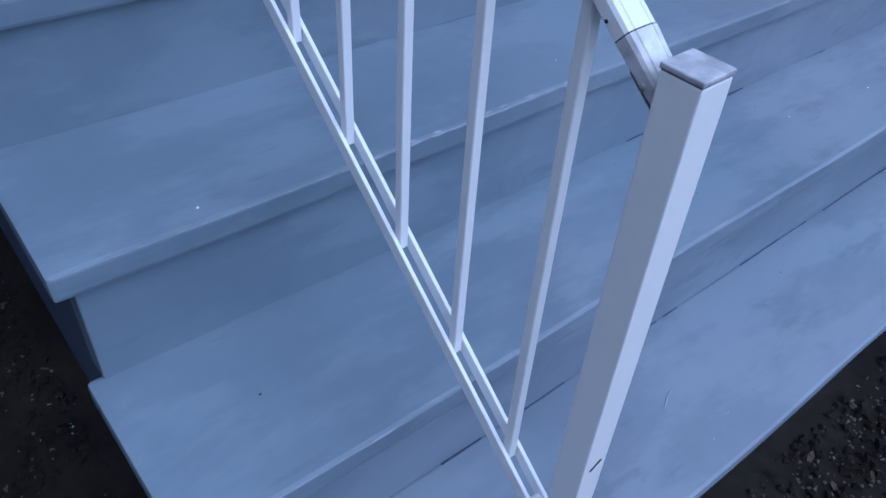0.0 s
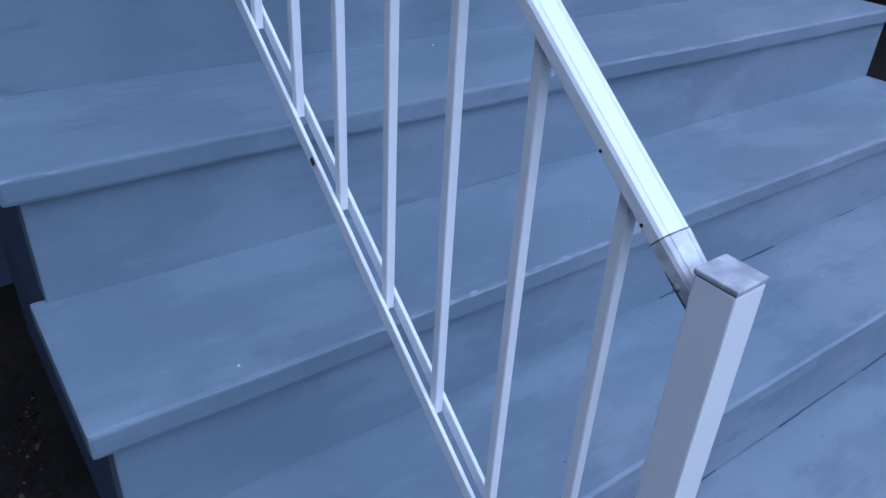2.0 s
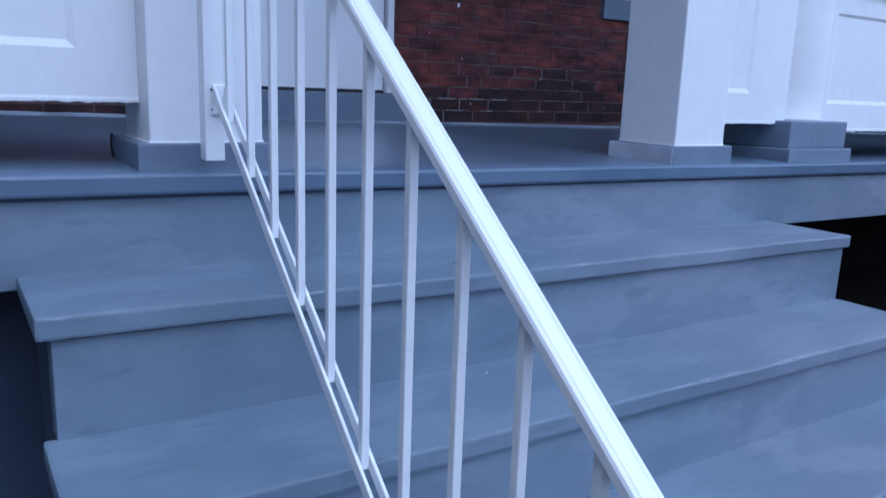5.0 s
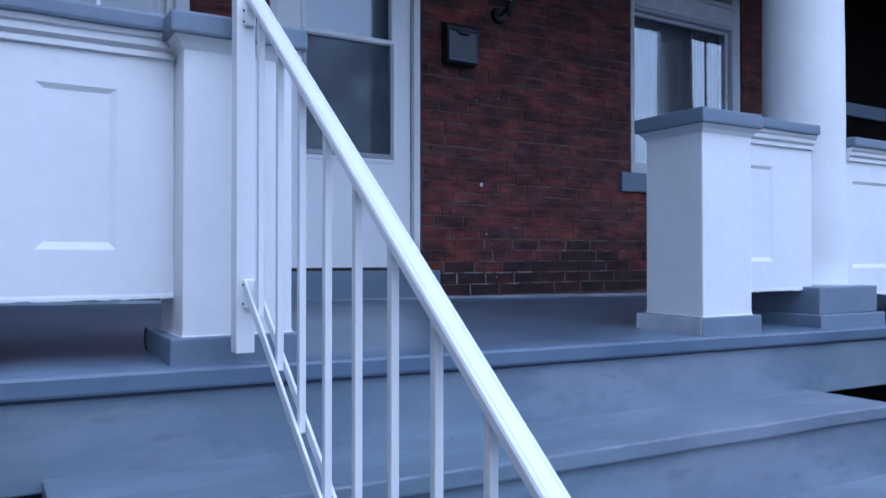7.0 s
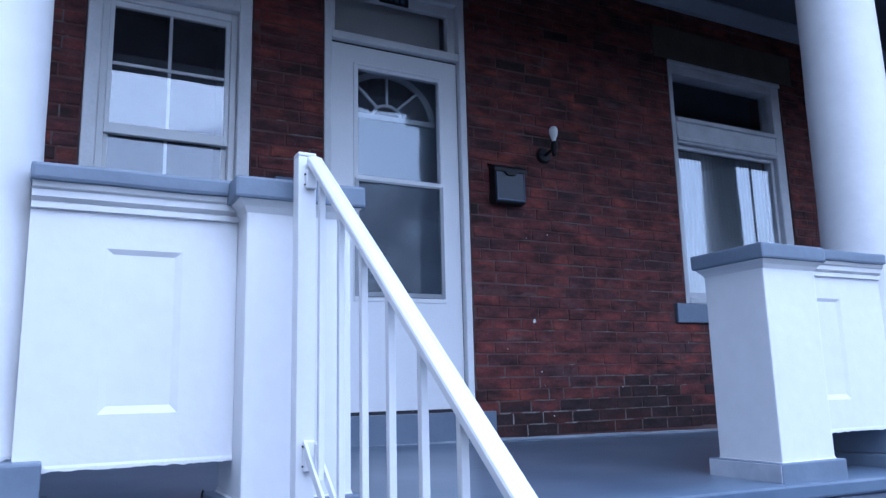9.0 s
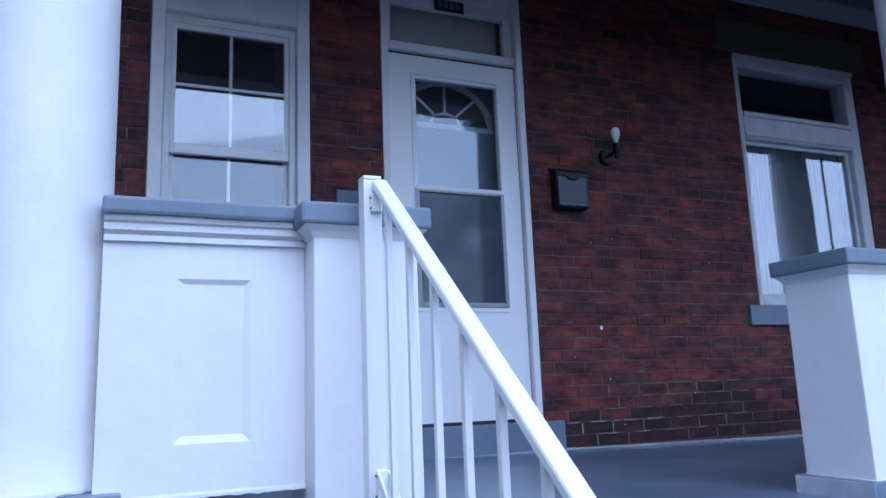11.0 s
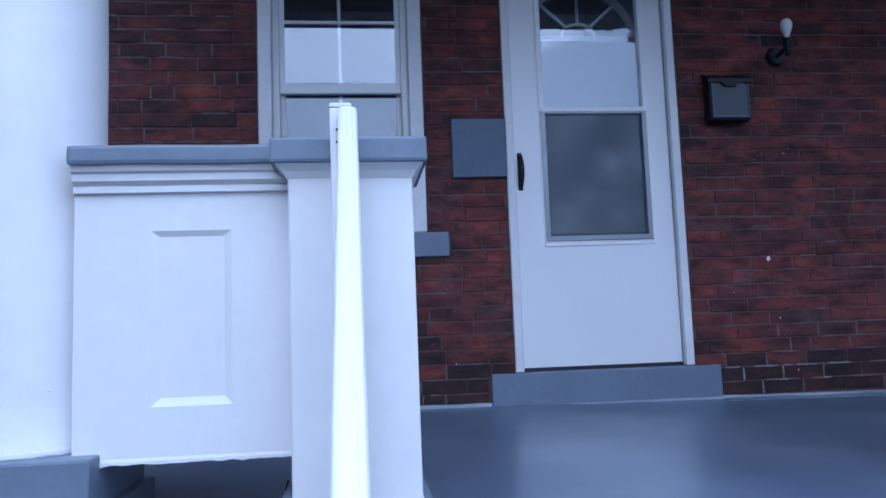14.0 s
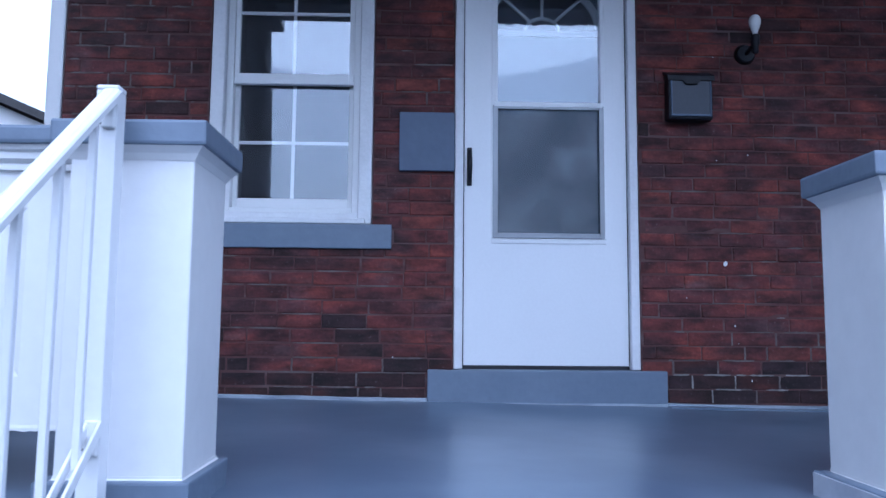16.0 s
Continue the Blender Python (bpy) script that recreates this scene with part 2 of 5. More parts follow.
    nt.links.new(clay.outputs["Result"], bloom.inputs["A"])
    bloom.inputs["B"].default_value = (0.088 * tone, 0.046 * tone, 0.049 * tone, 1)
    nt.links.new(bloom.outputs["Result"], hsv.inputs["Color"])
    # pale salts in small flecks
    fl = nt.nodes.new("ShaderNodeMapRange")
    fl.inputs["From Min"].default_value, fl.inputs["From Max"].default_value = 0.66, 0.78
    fl.inputs["To Max"].default_value = 0.2
    nt.links.new(n2.outputs["Fac"], fl.inputs["Value"])
    mx = nt.nodes.new("ShaderNodeMix")
    mx.data_type = "RGBA"
    nt.links.new(fl.outputs[0], mx.inputs["Factor"])
    nt.links.new(hsv.outputs[0], mx.inputs["A"])
    mx.inputs["B"].default_value = (0.30, 0.27, 0.26, 1)
    nt.links.new(mx.outputs["Result"], b.inputs["Base Color"])
    b.inputs["Roughness"].default_value = 0.82
    bp = nt.nodes.new("ShaderNodeBump")
    bp.inputs["Strength"].default_value, bp.inputs["Distance"].default_value = 0.6, 0.004
    nt.links.new(n2.outputs["Fac"], bp.inputs["Height"])
    nt.links.new(bp.outputs[0], b.inputs["Normal"])
    return m


WHITE = material("white_wood_paint", (0.79, 0.79, 0.80), 0.42, spread=0.05, scale=2.4, fine=22, bump=0.26, second=(0.69, 0.69, 0.70), amount=0.5)
WHITE_ROUGH = material("white_masonry_paint", (0.79, 0.79, 0.80), 0.48, spread=0.05, scale=4, fine=17, bump=0.5, second=(0.68, 0.68, 0.69), amount=0.45)
WHITE_METAL = material("white_enamelled_metal", (0.82, 0.82, 0.83), 0.3, spread=0.03, scale=4, fine=70, bump=0.06, second=(0.74, 0.74, 0.75), amount=0.2, gloss_var=0.0)
VINYL = material("white_vinyl", (0.78, 0.78, 0.78), 0.35, spread=0.03, scale=5, fine=60, bump=0.05, amount=0.15, gloss_var=0.0)
OLD_WHITE = material("weathered_white_trim", (0.78, 0.78, 0.79), 0.55, spread=0.08, scale=7, fine=80, bump=0.35, second=(0.62, 0.62, 0.63), amount=0.5)
# the paler second colour paints cloudy sheen patches into the floor
DECK = material("grey_deck_paint", (0.090, 0.126, 0.192), 0.285, spread=0.07, scale=2.6, fine=9, bump=0.06, second=(0.160, 0.206, 0.280), amount=0.85, gloss_var=0.0)
STEP = brushed_paint("grey_step_paint", (0.156, 0.185, 0.240), (0.220, 0.250, 0.308), 0.44)
WORN = material("worn_step_paint", (0.195, 0.226, 0.280), 0.5, spread=0.2, scale=9, fine=60, bump=0.4, second=(0.30, 0.325, 0.37), amount=0.8)
PLATE_GREY = material("plate_paint", (0.072, 0.100, 0.165), 0.5, spread=0.10, scale=6, fine=30, bump=0.3, second=(0.095, 0.125, 0.190), amount=0.6)
TRIM_GREY = material("grey_trim_paint", (0.145, 0.18, 0.245), 0.48, spread=0.10, scale=6, fine=30, bump=0.35, second=(0.18, 0.22, 0.29), amount=0.7)
# dark blue holds the shade under steps and porch; joint cracks share it
SHADE_BLUE = material("shade_and_joint_blue", (0.055, 0.07, 0.12), 0.6, spread=0.15, scale=3, fine=30, bump=0.3, second=(0.035, 0.045, 0.08), amount=0.8)
BEAD = material("pale_caulk", (0.36, 0.40, 0.47), 0.5, spread=0.15, scale=5, fine=60, bump=0.4, second=(0.20, 0.235, 0.30), amount=0.9)
WORN_WHITE = material("worn_white_metal", (0.70, 0.70, 0.72), 0.4, spread=0.12, scale=38, fine=160, bump=0.2, second=(0.26, 0.25, 0.27), amount=0.75)
SCUFFED = material("scuffed_white_metal", (0.30, 0.30, 0.34), 0.42, spread=0.15, scale=48, fine=160, bump=0.3, second=(0.58, 0.58, 0.61), amount=0.9)
BLACK = material("black_metal", (0.008, 0.008, 0.013), 0.5, spec=0.35, spread=0.2, scale=10, fine=70, bump=0.1)
# dark seams, specks and cables; also the painted shade below the porch floor
DARK_FILL = material("dark_fill", (0.02, 0.02, 0.025), 0.7, spread=0.2)
MORTAR = streaked(material("mortar", (0.084, 0.038, 0.036), 0.92, spread=0.3, scale=4.0, fine=30, bump=0.8, second=(0.098, 0.048, 0.046), amount=0.7), (0.124, 0.084, 0.082))
LIME = material("lime_mortar", (0.14, 0.125, 0.12), 0.9, spread=0.35, scale=9, fine=60, bump=0.8, second=(0.40, 0.385, 0.37), amount=0.9)
POINTING = material("weathered_pointing", (0.092, 0.070, 0.066), 0.9, spread=0.35, scale=9, fine=60, bump=0.8, second=(0.19, 0.168, 0.16), amount=0.8)
SOIL = material("dark_soil", (0.0085, 0.0070, 0.0062), 0.95, spread=0.6, scale=5, fine=45, bump=1.0, second=(0.020, 0.0165, 0.014), amount=0.8, spec=0.1)
GRIT = material("pale_grit", (0.10, 0.088, 0.075), 0.9, spread=0.5, scale=60, fine=90, bump=0.6, second=(0.018, 0.014, 0.011), amount=1.0)
LEAF = material("dry_leaf", (0.055, 0.040, 0.026), 0.9, spread=0.4, scale=20, fine=90, bump=0.4, second=(0.04, 0.03, 0.02), amount=0.9)
STONE = material("brown_stone", (0.055, 0.044, 0.038), 0.9, spread=0.25, scale=6, fine=50, bump=0.8, second=(0.028, 0.022, 0.021), amount=0.7)
WORN_METAL = material("bare_worn_metal", (0.09, 0.085, 0.09), 0.5, spread=0.3, scale=50, fine=150, bump=0.3, second=(0.34, 0.33, 0.35), amount=0.8)
AGED_WHITE = material("aged_white_window_paint", (0.60, 0.61, 0.64), 0.6, spread=0.10, scale=7, fine=60, bump=0.4, second=(0.42, 0.43, 0.46), amount=0.7)
OVERPAINT = material("thin_white_overpaint", (0.54, 0.56, 0.61), 0.5, spread=0.1, scale=9, fine=40, bump=0.4, second=(0.34, 0.37, 0.44), amount=0.7)
LINTEL = material("weathered_lintel_stone", (0.105, 0.088, 0.068), 0.9, spread=0.2, scale=5, fine=45, bump=0.7, second=(0.070, 0.058, 0.048), amount=0.7)
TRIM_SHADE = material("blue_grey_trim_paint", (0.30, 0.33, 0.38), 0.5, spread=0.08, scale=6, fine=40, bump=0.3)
# black enamel with the sky's reflection painted in as blue-grey
SHEEN_BLACK = material("black_enamel_sky_sheen", (0.030, 0.037, 0.056), 0.38, spread=0.15, scale=12, fine=70, bump=0.12)
# near black; under the porch it puts the void's darkness into the wall
MATT_BLACK = material("matt_near_black", (0.008, 0.006, 0.006), 0.9, spec=0.1, spread=0.3, scale=4, fine=40, bump=0.5)
ROOM = material("room_dimness_grey", (0.10, 0.10, 0.11), 0.9, spread=0.1)
CURTAIN = material("grey_curtain_cloth", (0.34, 0.38, 0.41), 0.85, spread=0.1, scale=12, fine=120, bump=0.2)
PALE_SHEET = material("pale_reflection_sheet", (0.70, 0.70, 0.70), 0.85, spread=0.08, scale=12, fine=120, bump=0.2)
CEIL = material("porch_ceiling_paint", (0.13, 0.14, 0.165), 0.6, spread=0.08, scale=3, fine=40, bump=0.2)
ROOFING = material("roof_shingle", (0.06, 0.058, 0.06), 0.9, spread=0.3, scale=8, fine=20, bump=0.8)
SIDING = material("brown_siding", (0.12, 0.098, 0.085), 0.8, spread=0.15, scale=2, fine=12, bump=0.4)
INNER_DOOR = material("grey_door_paint", (0.205, 0.240, 0.285), 0.5, spread=0.08, scale=4, fine=40, bump=0.1)
BULB_GLASS = material("white_bulb_glass", (0.80, 0.80, 0.78), 0.15, spread=0.02, bump=0.0)
GRASS = material("rough_grass", (0.055, 0.075, 0.03), 0.95, spread=0.5, scale=0.8, fine=9, bump=1.0, second=(0.09, 0.08, 0.05), amount=0.8)
PANE = glass("window_glass", ior=2.0)
PANE_SASH = glass("old_sash_glass", ior=2.25, wave=0.010)
PANE_VINYL = glass("new_window_glass", ior=1.9, wave=0.012)
SCREEN_PANE = glass("pane_behind_screen", ior=1.86, wave=0.05)
STORM = glass("storm_door_glass", (0.93, 0.95, 0.96), ior=1.88, wave=0.05)
SCREEN = insect_screen("insect_screen")
BRICK = brick_material("red_brick", False)
BRICK_FAR = brick_material("red_brick_field", True)
BRICK_BASE = brick_material("dark_base_brick", False, 0.32)
BRICK_BASE_FAR = brick_material("dark_base_brick_field", True, 0.32)


# ---- mesh helpers ----
K = 0.014            # the porch has settled towards the right-hand end


K_STEPS = 0.018      # the steps a little more


def sag(bm, k=K):
    for v in bm.verts:
        v.co.z -= k * (v.co.x - 1.2)
    return bm


def box(x0, x1, y0, y1, z0, z1, bev=0.003, bm=None, seg=1):
    """A bevelled box, added to bm."""
    bm = bm or bmesh.new()
    made = bmesh.ops.create_cube(bm, size=1, matrix=Matrix.Translation(((x0 + x1) / 2, (y0 + y1) / 2, (z0 + z1) / 2)) @ Matrix.Diagonal((x1 - x0, y1 - y0, z1 - z0, 1)))
    if bev:
        edges = list({e for v in made["verts"] for e in v.link_edges})
        bmesh.ops.bevel(bm, geom=edges, offset=min(bev, 0.45 * min(x1 - x0, y1 - y0, z1 - z0)), segments=seg, affect="EDGES", profile=0.6)
    return bm


def beam(a, b, w, h, bev=0.002, bm=None, seg=1):
    """A bevelled bar from a to b, w wide (level) and h high."""
    bm = bm or bmesh.new()
    a, b = Vector(a), Vector(b)
    d = b - a
    side = d.cross(Vector((0, 0, 1))).normalized() if abs(d.normalized().z) < 0.99 else Vector((1, 0, 0))
    up = side.cross(d).normalized()
    m = Matrix((side, d.normalized(), up)).transposed().to_4x4()
    m.translation = (a + b) / 2
    made = bmesh.ops.create_cube(bm, size=1, matrix=m @ Matrix.Diagonal((w, d.length, h, 1)))
    if bev:
        bmesh.ops.bevel(bm, geom=list({e for v in made["verts"] for e in v.link_edges}), offset=bev, segments=seg, affect="EDGES", profile=0.6)
    return bm


def lathe(profile, cx, cy, steps=40, bm=None):
    """A turned body from (radius, z) pairs."""
    bm = bm or bmesh.new()
    rings = []
    for r, z in profile:
        rings.append([bm.verts.new((cx + r * math.cos(i * math.tau / steps), cy + r * math.sin(i * math.tau / steps), z)) for i in range(steps)])
    for a, b in zip(rings, rings[1:]):
        for i in range(steps):
            bm.faces.new((a[i], a[(i + 1) % steps], b[(i + 1) % steps], b[i]))
    bm.faces.new(list(reversed(rings[0])))
    bm.faces.new(rings[-1])
    return bm


def prism(points, y0, y1, bm=None):
    """An outline of (x, z) pairs, drawn out from y0 to y1."""
    bm = bm or bmesh.new()
    f = [bm.verts.new((x, y0, z)) for x, z in points]
    g = [bm.verts.new((x, y1, z)) for x, z in points]
    n = len(points)
    bm.faces.new(f)
    bm.faces.new(list(reversed(g)))
    for i in range(n):
        bm.faces.new((f[i], g[i], g[(i + 1) % n], f[(i + 1) % n]))
    bmesh.ops.recalc_face_normals(bm, faces=bm.faces)
    return bm


def profile_x(points, x0, x1, bm=None):
    """An outline of (y, z) pairs, drawn out from x0 to x1."""
    bm = bm or bmesh.new()
    f = [bm.verts.new((x0, y, z)) for y, z in points]
    g = [bm.verts.new((x1, y, z)) for y, z in points]
    n = len(points)
    bm.faces.new(f)
    bm.faces.new(list(reversed(g)))
    for i in range(n):
        bm.faces.new((f[i], g[i], g[(i + 1) % n], f[(i + 1) % n]))
    bmesh.ops.recalc_face_normals(bm, faces=bm.faces)
    return bm


def base_of(ob):
    p = Vector((0, 0, 0))
    while ob:
        p += ob.location
        ob = ob.parent
    return p


def part(name, bm, mat, parent=None, label="", smooth=False):
    me = bpy.data.meshes.new(name)
    off = base_of(parent)
    bmesh.ops.translate(bm, verts=bm.verts, vec=-off)
    bm.to_mesh(me)
    bm.free()
    me.materials.append(mat)
    if smooth:
        for p in me.polygons:
            p.use_smooth = len(p.vertices) == 4
    ob = new(name, me)
    if parent:
        ob.parent = parent
    if label:
        tagged(ob, label)
    return ob


def thing(name, at, label, category, group="", kind=""):
    ob = new(name)
    ob.empty_display_size = 0.1
    ob.location = at
    return tagged(ob, label, category, group, kind)


def solid(name, bm, mat, label="", category="", kind="structure", smooth=False):
    return tagged(part(name, bm, mat, None, "", smooth), label, category, "", kind)


# ---- ground ----
def ground():
    bm = bmesh.new()
    # one sheet: fine near the steps, coarse towards the horizon
    xs = [-400, -120, -40, -15, -6] + [-3 + 0.15 * i for i in range(54)] + [6, 9, 15, 40, 120, 400]
    ys = [-400, -120, -40, -15, -6] + [-2.4 + 0.15 * i for i in range(30)] + [3.5, 6, 15, 40, 120, 400]
    grid = []
    for y in ys:
        row = []
        for x in xs:
            z = -0.055
            if abs(x) < 8 and abs(y) < 6:
                z += 0.022 * noise.noise((x * 2.3, y * 2.3, 0)) + 0.010 * noise.noise((x * 9, y * 9, 4))
                z -= 0.05 * max(0, min(1, (0.15 - x) / 0.2)) * max(0, min(1, (1.9 - y) / 0.5))
            row.append(bm.verts.new((x, y, z)))
        grid.append(row)
    for a, b in zip(grid, grid[1:]):
        for i in range(len(xs) - 1):
            bm.faces.new((a[i], a[i + 1], b[i + 1], b[i]))
    return solid("ground", bm, SOIL, "bare dark soil with grit and leaf litter", "ground", smooth=True)


ground()


def litter(name, count, mat, size, label, category, seed, zones, flat):
    """Loose chips strewn over the soil, as one object."""
    rnd = random.Random(seed)
    verts, faces = [], []
    for i in range(count):
        x0, x1, y0, y1 = zones[i % len(zones)]
        x, y = rnd.uniform(x0, x1), rnd.uniform(y0, y1)
        s = size * rnd.uniform(0.35, 1.3)
        z = -0.055 + 0.022 * noise.noise((x * 2.3, y * 2.3, 0)) + 0.010 * noise.noise((x * 9, y * 9, 4))
        z -= 0.05 * max(0, min(1, (0.15 - x) / 0.2)) * max(0, min(1, (1.9 - y) / 0.5))
        a, t, u = rnd.uniform(0, math.tau), rnd.uniform(-0.5, 0.5), rnd.uniform(-0.5, 0.5)
        m = Matrix.Translation((x, y, z + s * 0.25)) @ Euler((t, u, a)).to_matrix().to_4x4()
        n = len(verts)
        if flat:
            pts = [(-1, 0, 0), (-0.3, -0.45, 0.1), (0.6, -0.3, 0.12), (1, 0, 0), (0.5, 0.35, 0.1), (-0.4, 0.4, 0.12), (0, 0, -0.04)]
            verts += [tuple(m @ (Vector(p) * s)) for p in pts]
            faces += [(n + k, n + (k + 1) % 6, n + 6) for k in range(6)]
        else:
            pts = [(-1, -0.6, -0.4), (0.9, -0.8, -0.4), (0.7, 0.9, -0.4), (-0.8, 0.7, -0.4), (-0.4, -0.3, 0.5), (0.5, -0.3, 0.6), (0.3, 0.5, 0.5)]
            verts += [tuple(m @ (Vector((p[0] * rnd.uniform(0.7, 1.2), p[1] * rnd.uniform(0.7, 1.2), p[2])) * s * 0.7)) for p in pts]
            faces += [(n, n + 1, n + 5, n + 4), (n + 1, n + 2, n + 6, n + 5), (n + 2, n + 3, n + 6), (n + 3, n, n + 4), (n + 3, n + 4, n + 6), (n + 4, n + 5, n + 6)]
    me = bpy.data.meshes.new(name)
    me.from_pydata(verts, [], faces)
    me.materials.append(mat)
    return tagged(new(name, me), label, category, "", "stuff")


NEAR = [(-0.9, 0.2, 0.0, 1.7), (0.6, 2.8, -0.7, 0.16), (-0.4, 0.2, 0.4, 1.5), (1.0, 2.2, -0.25, 0.16)]
FRONT = [(0.6, 2.8, -0.7, 0.16), (1.0, 2.2, -0.25, 0.16), (0.6, 2.8, -0.7, 0.16), (-0.6, 0.2, 0.3, 1.5), (1.0, 2.2, -0.25, 0.16)]
litter("gravel", 4200, GRIT, 0.0052, "loose pale grit on the dark soil", "gravel", 3, FRONT, False)
litter("soil_crumbs", 5200, SOIL, 0.013, "dark crumbs of soil beside the steps", "soil", 5, NEAR, False)
LEFT_BED = [(-0.5, 0.19, 0.25, 1.3), (-0.25, 0.19, 0.3, 0.9)]
litter("pale_chips", 130, BEAD, 0.0034, "tiny pale chips and husks on the dark soil", "chips", 12, LEFT_BED, True)
litter("leaf_litter", 420, LEAF, 0.011, "dry brown leaf scraps on the soil", "leaves", 7, NEAR, True)

# ---- steps ----
RISE, RUN = 0.216, 0.304
NOSE_Y = {1: 0.200, 2: 0.474, 3: 0.762, 4: 1.060, 5: 1.368, 6: 1.668}
TOP_Z = {1: -0.031, 2: 0.199, 3: 0.420, 4: 0.639, 5: 0.866, 6: 1.075}
STEP_L, STEP_R = 0.208, 2.686
BACK = {1: 0.027, 2: 0.018, 3: 0.016, 4: 0.016, 5: 0.016}


def wavy(bm, amp, freq, seed):
    """Slightly uneven, hand-trowelled faces."""
    for v in bm.verts:
        n = noise.noise_vector((v.co.x * freq + seed, v.co.y * freq, v.co.z * freq))
        v.co += n * amp
    return bm


def long_box(x0, x1, y0, y1, z0, z1, bev, n=28):
    bm = box(x0, x1, y0, y1, z0, z1, bev, seg=2)
    for i in range(1, n):
        x = x0 + (x1 - x0) * i / n
        bmesh.ops.bisect_plane(bm, geom=list(bm.verts) + list(bm.edges) + list(bm.faces), plane_co=(x, 0, 0), plane_no=(1, 0, 0))
    return bm


def steps():
    root = thing("front_steps", (1.4, 0.2, -0.06), "wide grey-painted concrete front steps with worn paint", "steps", kind="structure")
    treads = {}
    for k in (1, 2, 3, 4, 5):
        y0, y1, z = NOSE_Y[k], NOSE_Y[k + 1] + 0.03, TOP_Z[k]
        th = 0.042 if k > 1 else 0.10
        left, right = (STEP_L, STEP_R) if k > 1 else (STEP_L - 0.03, STEP_R + 0.05)
        treads[k] = part("tread", sag(wavy(long_box(left, right, y0, y1, z - th, z, 0.007), 0.003, 3.1, k * 7), K_STEPS), STEP, root)
        zr = TOP_Z[k + 1] - 0.042
        part("riser", sag(wavy(long_box(STEP_L + 0.024, STEP_R - 0.012, NOSE_Y[k + 1] + BACK[k], NOSE_Y[k + 1] + 0.07, z - 0.002, zr + 0.004, 0.003), 0.0025, 3.7, k * 11), K_STEPS), STEP, root) if k < 5 else None
        # dark strip that paints the shadow line under the next tread
        if k < 5:
            part("nosing_shade", sag(wavy(long_box(STEP_L + 0.026, STEP_R - 0.014, NOSE_Y[k + 1] + BACK[k] - 0.0022, NOSE_Y[k + 1] + BACK[k] + 0.004, zr - 0.0035, zr + 0.002, 0.0006, 60), 0.0022, 11, k * 5), K_STEPS), SHADE_BLUE, root, "dark strip, painted shadow line under the step nosing")
    for k in (2, 3, 4, 5):
        # thin uneven film of paler paint along the rounded front edge
        bm = bmesh.new()
        last = None
        n = 400
        for i in range(n + 1):
            x = STEP_L + 0.006 + (STEP_R - STEP_L - 0.012) * i / n
            w = -0.10 + 1.1 * noise.noise((x * 2.6, k * 3.1, 0.4)) + 0.6 * noise.noise((x * 37.0, k * 2.3, 1.4))
            w = max(0.0, min(1.0, w + 0.15))
            y, z, lift = NOSE_Y[k], TOP_Z[k], 0.0007 * min(1.0, 4 * w) - 0.0003
            col = [bm.verts.new(c) for c in ((x, y + 0.0028 + 0.0085 * w, z - 0.0012 * (w < 0.4) + lift), (x, y + 0.0020, z - 0.0018 + lift), (x, y - lift, z - 0.0030 - 0.0050 * w))]
            if last:
                for a in (0, 1):
                    bm.faces.new((last[a], last[a + 1], col[a + 1], col[a]))
            last = col
        bmesh.ops.recalc_face_normals(bm, faces=bm.faces)
        part("worn_edge", sag(wavy(bm, 0.003, 3.1, k * 7), K_STEPS), WORN, treads[k], "pale worn paint along the step edge")
    # closed sides under the treads, their shade put into the dark blue colour
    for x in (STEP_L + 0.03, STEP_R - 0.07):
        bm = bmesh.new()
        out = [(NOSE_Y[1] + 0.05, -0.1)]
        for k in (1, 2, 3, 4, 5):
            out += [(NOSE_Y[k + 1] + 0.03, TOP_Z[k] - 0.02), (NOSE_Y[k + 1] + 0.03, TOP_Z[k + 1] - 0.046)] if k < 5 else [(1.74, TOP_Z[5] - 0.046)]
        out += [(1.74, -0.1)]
        part("side_wall", sag(profile_x(out, x, x + 0.04, bm), K_STEPS), SHADE_BLUE, root, "side under the treads, shade put into its dark blue colour")
    # open joint of old sealant at the back of the lowest treads
    for k, spans in ((1, ((0.63, 0.72), (0.79, 0.93), (1.14, 1.20), (1.22, 1.27), (1.50, 1.78), (1.86, 2.3))), (2, ((1.36, 1.55), (1.62, 1.80), (2.0, 2.2)))):
        for a, b in spans:
            part("joint_crack", sag(wavy(long_box(a, b, NOSE_Y[k + 1] + BACK[k] - 0.0032, NOSE_Y[k + 1] + BACK[k] + 0.0005, TOP_Z[k] - 0.002, TOP_Z[k] + 0.0014, 0.0004, 18), 0.0018, 21, 3), K_STEPS), SHADE_BLUE, root, "dark open joint")
    return root



steps()


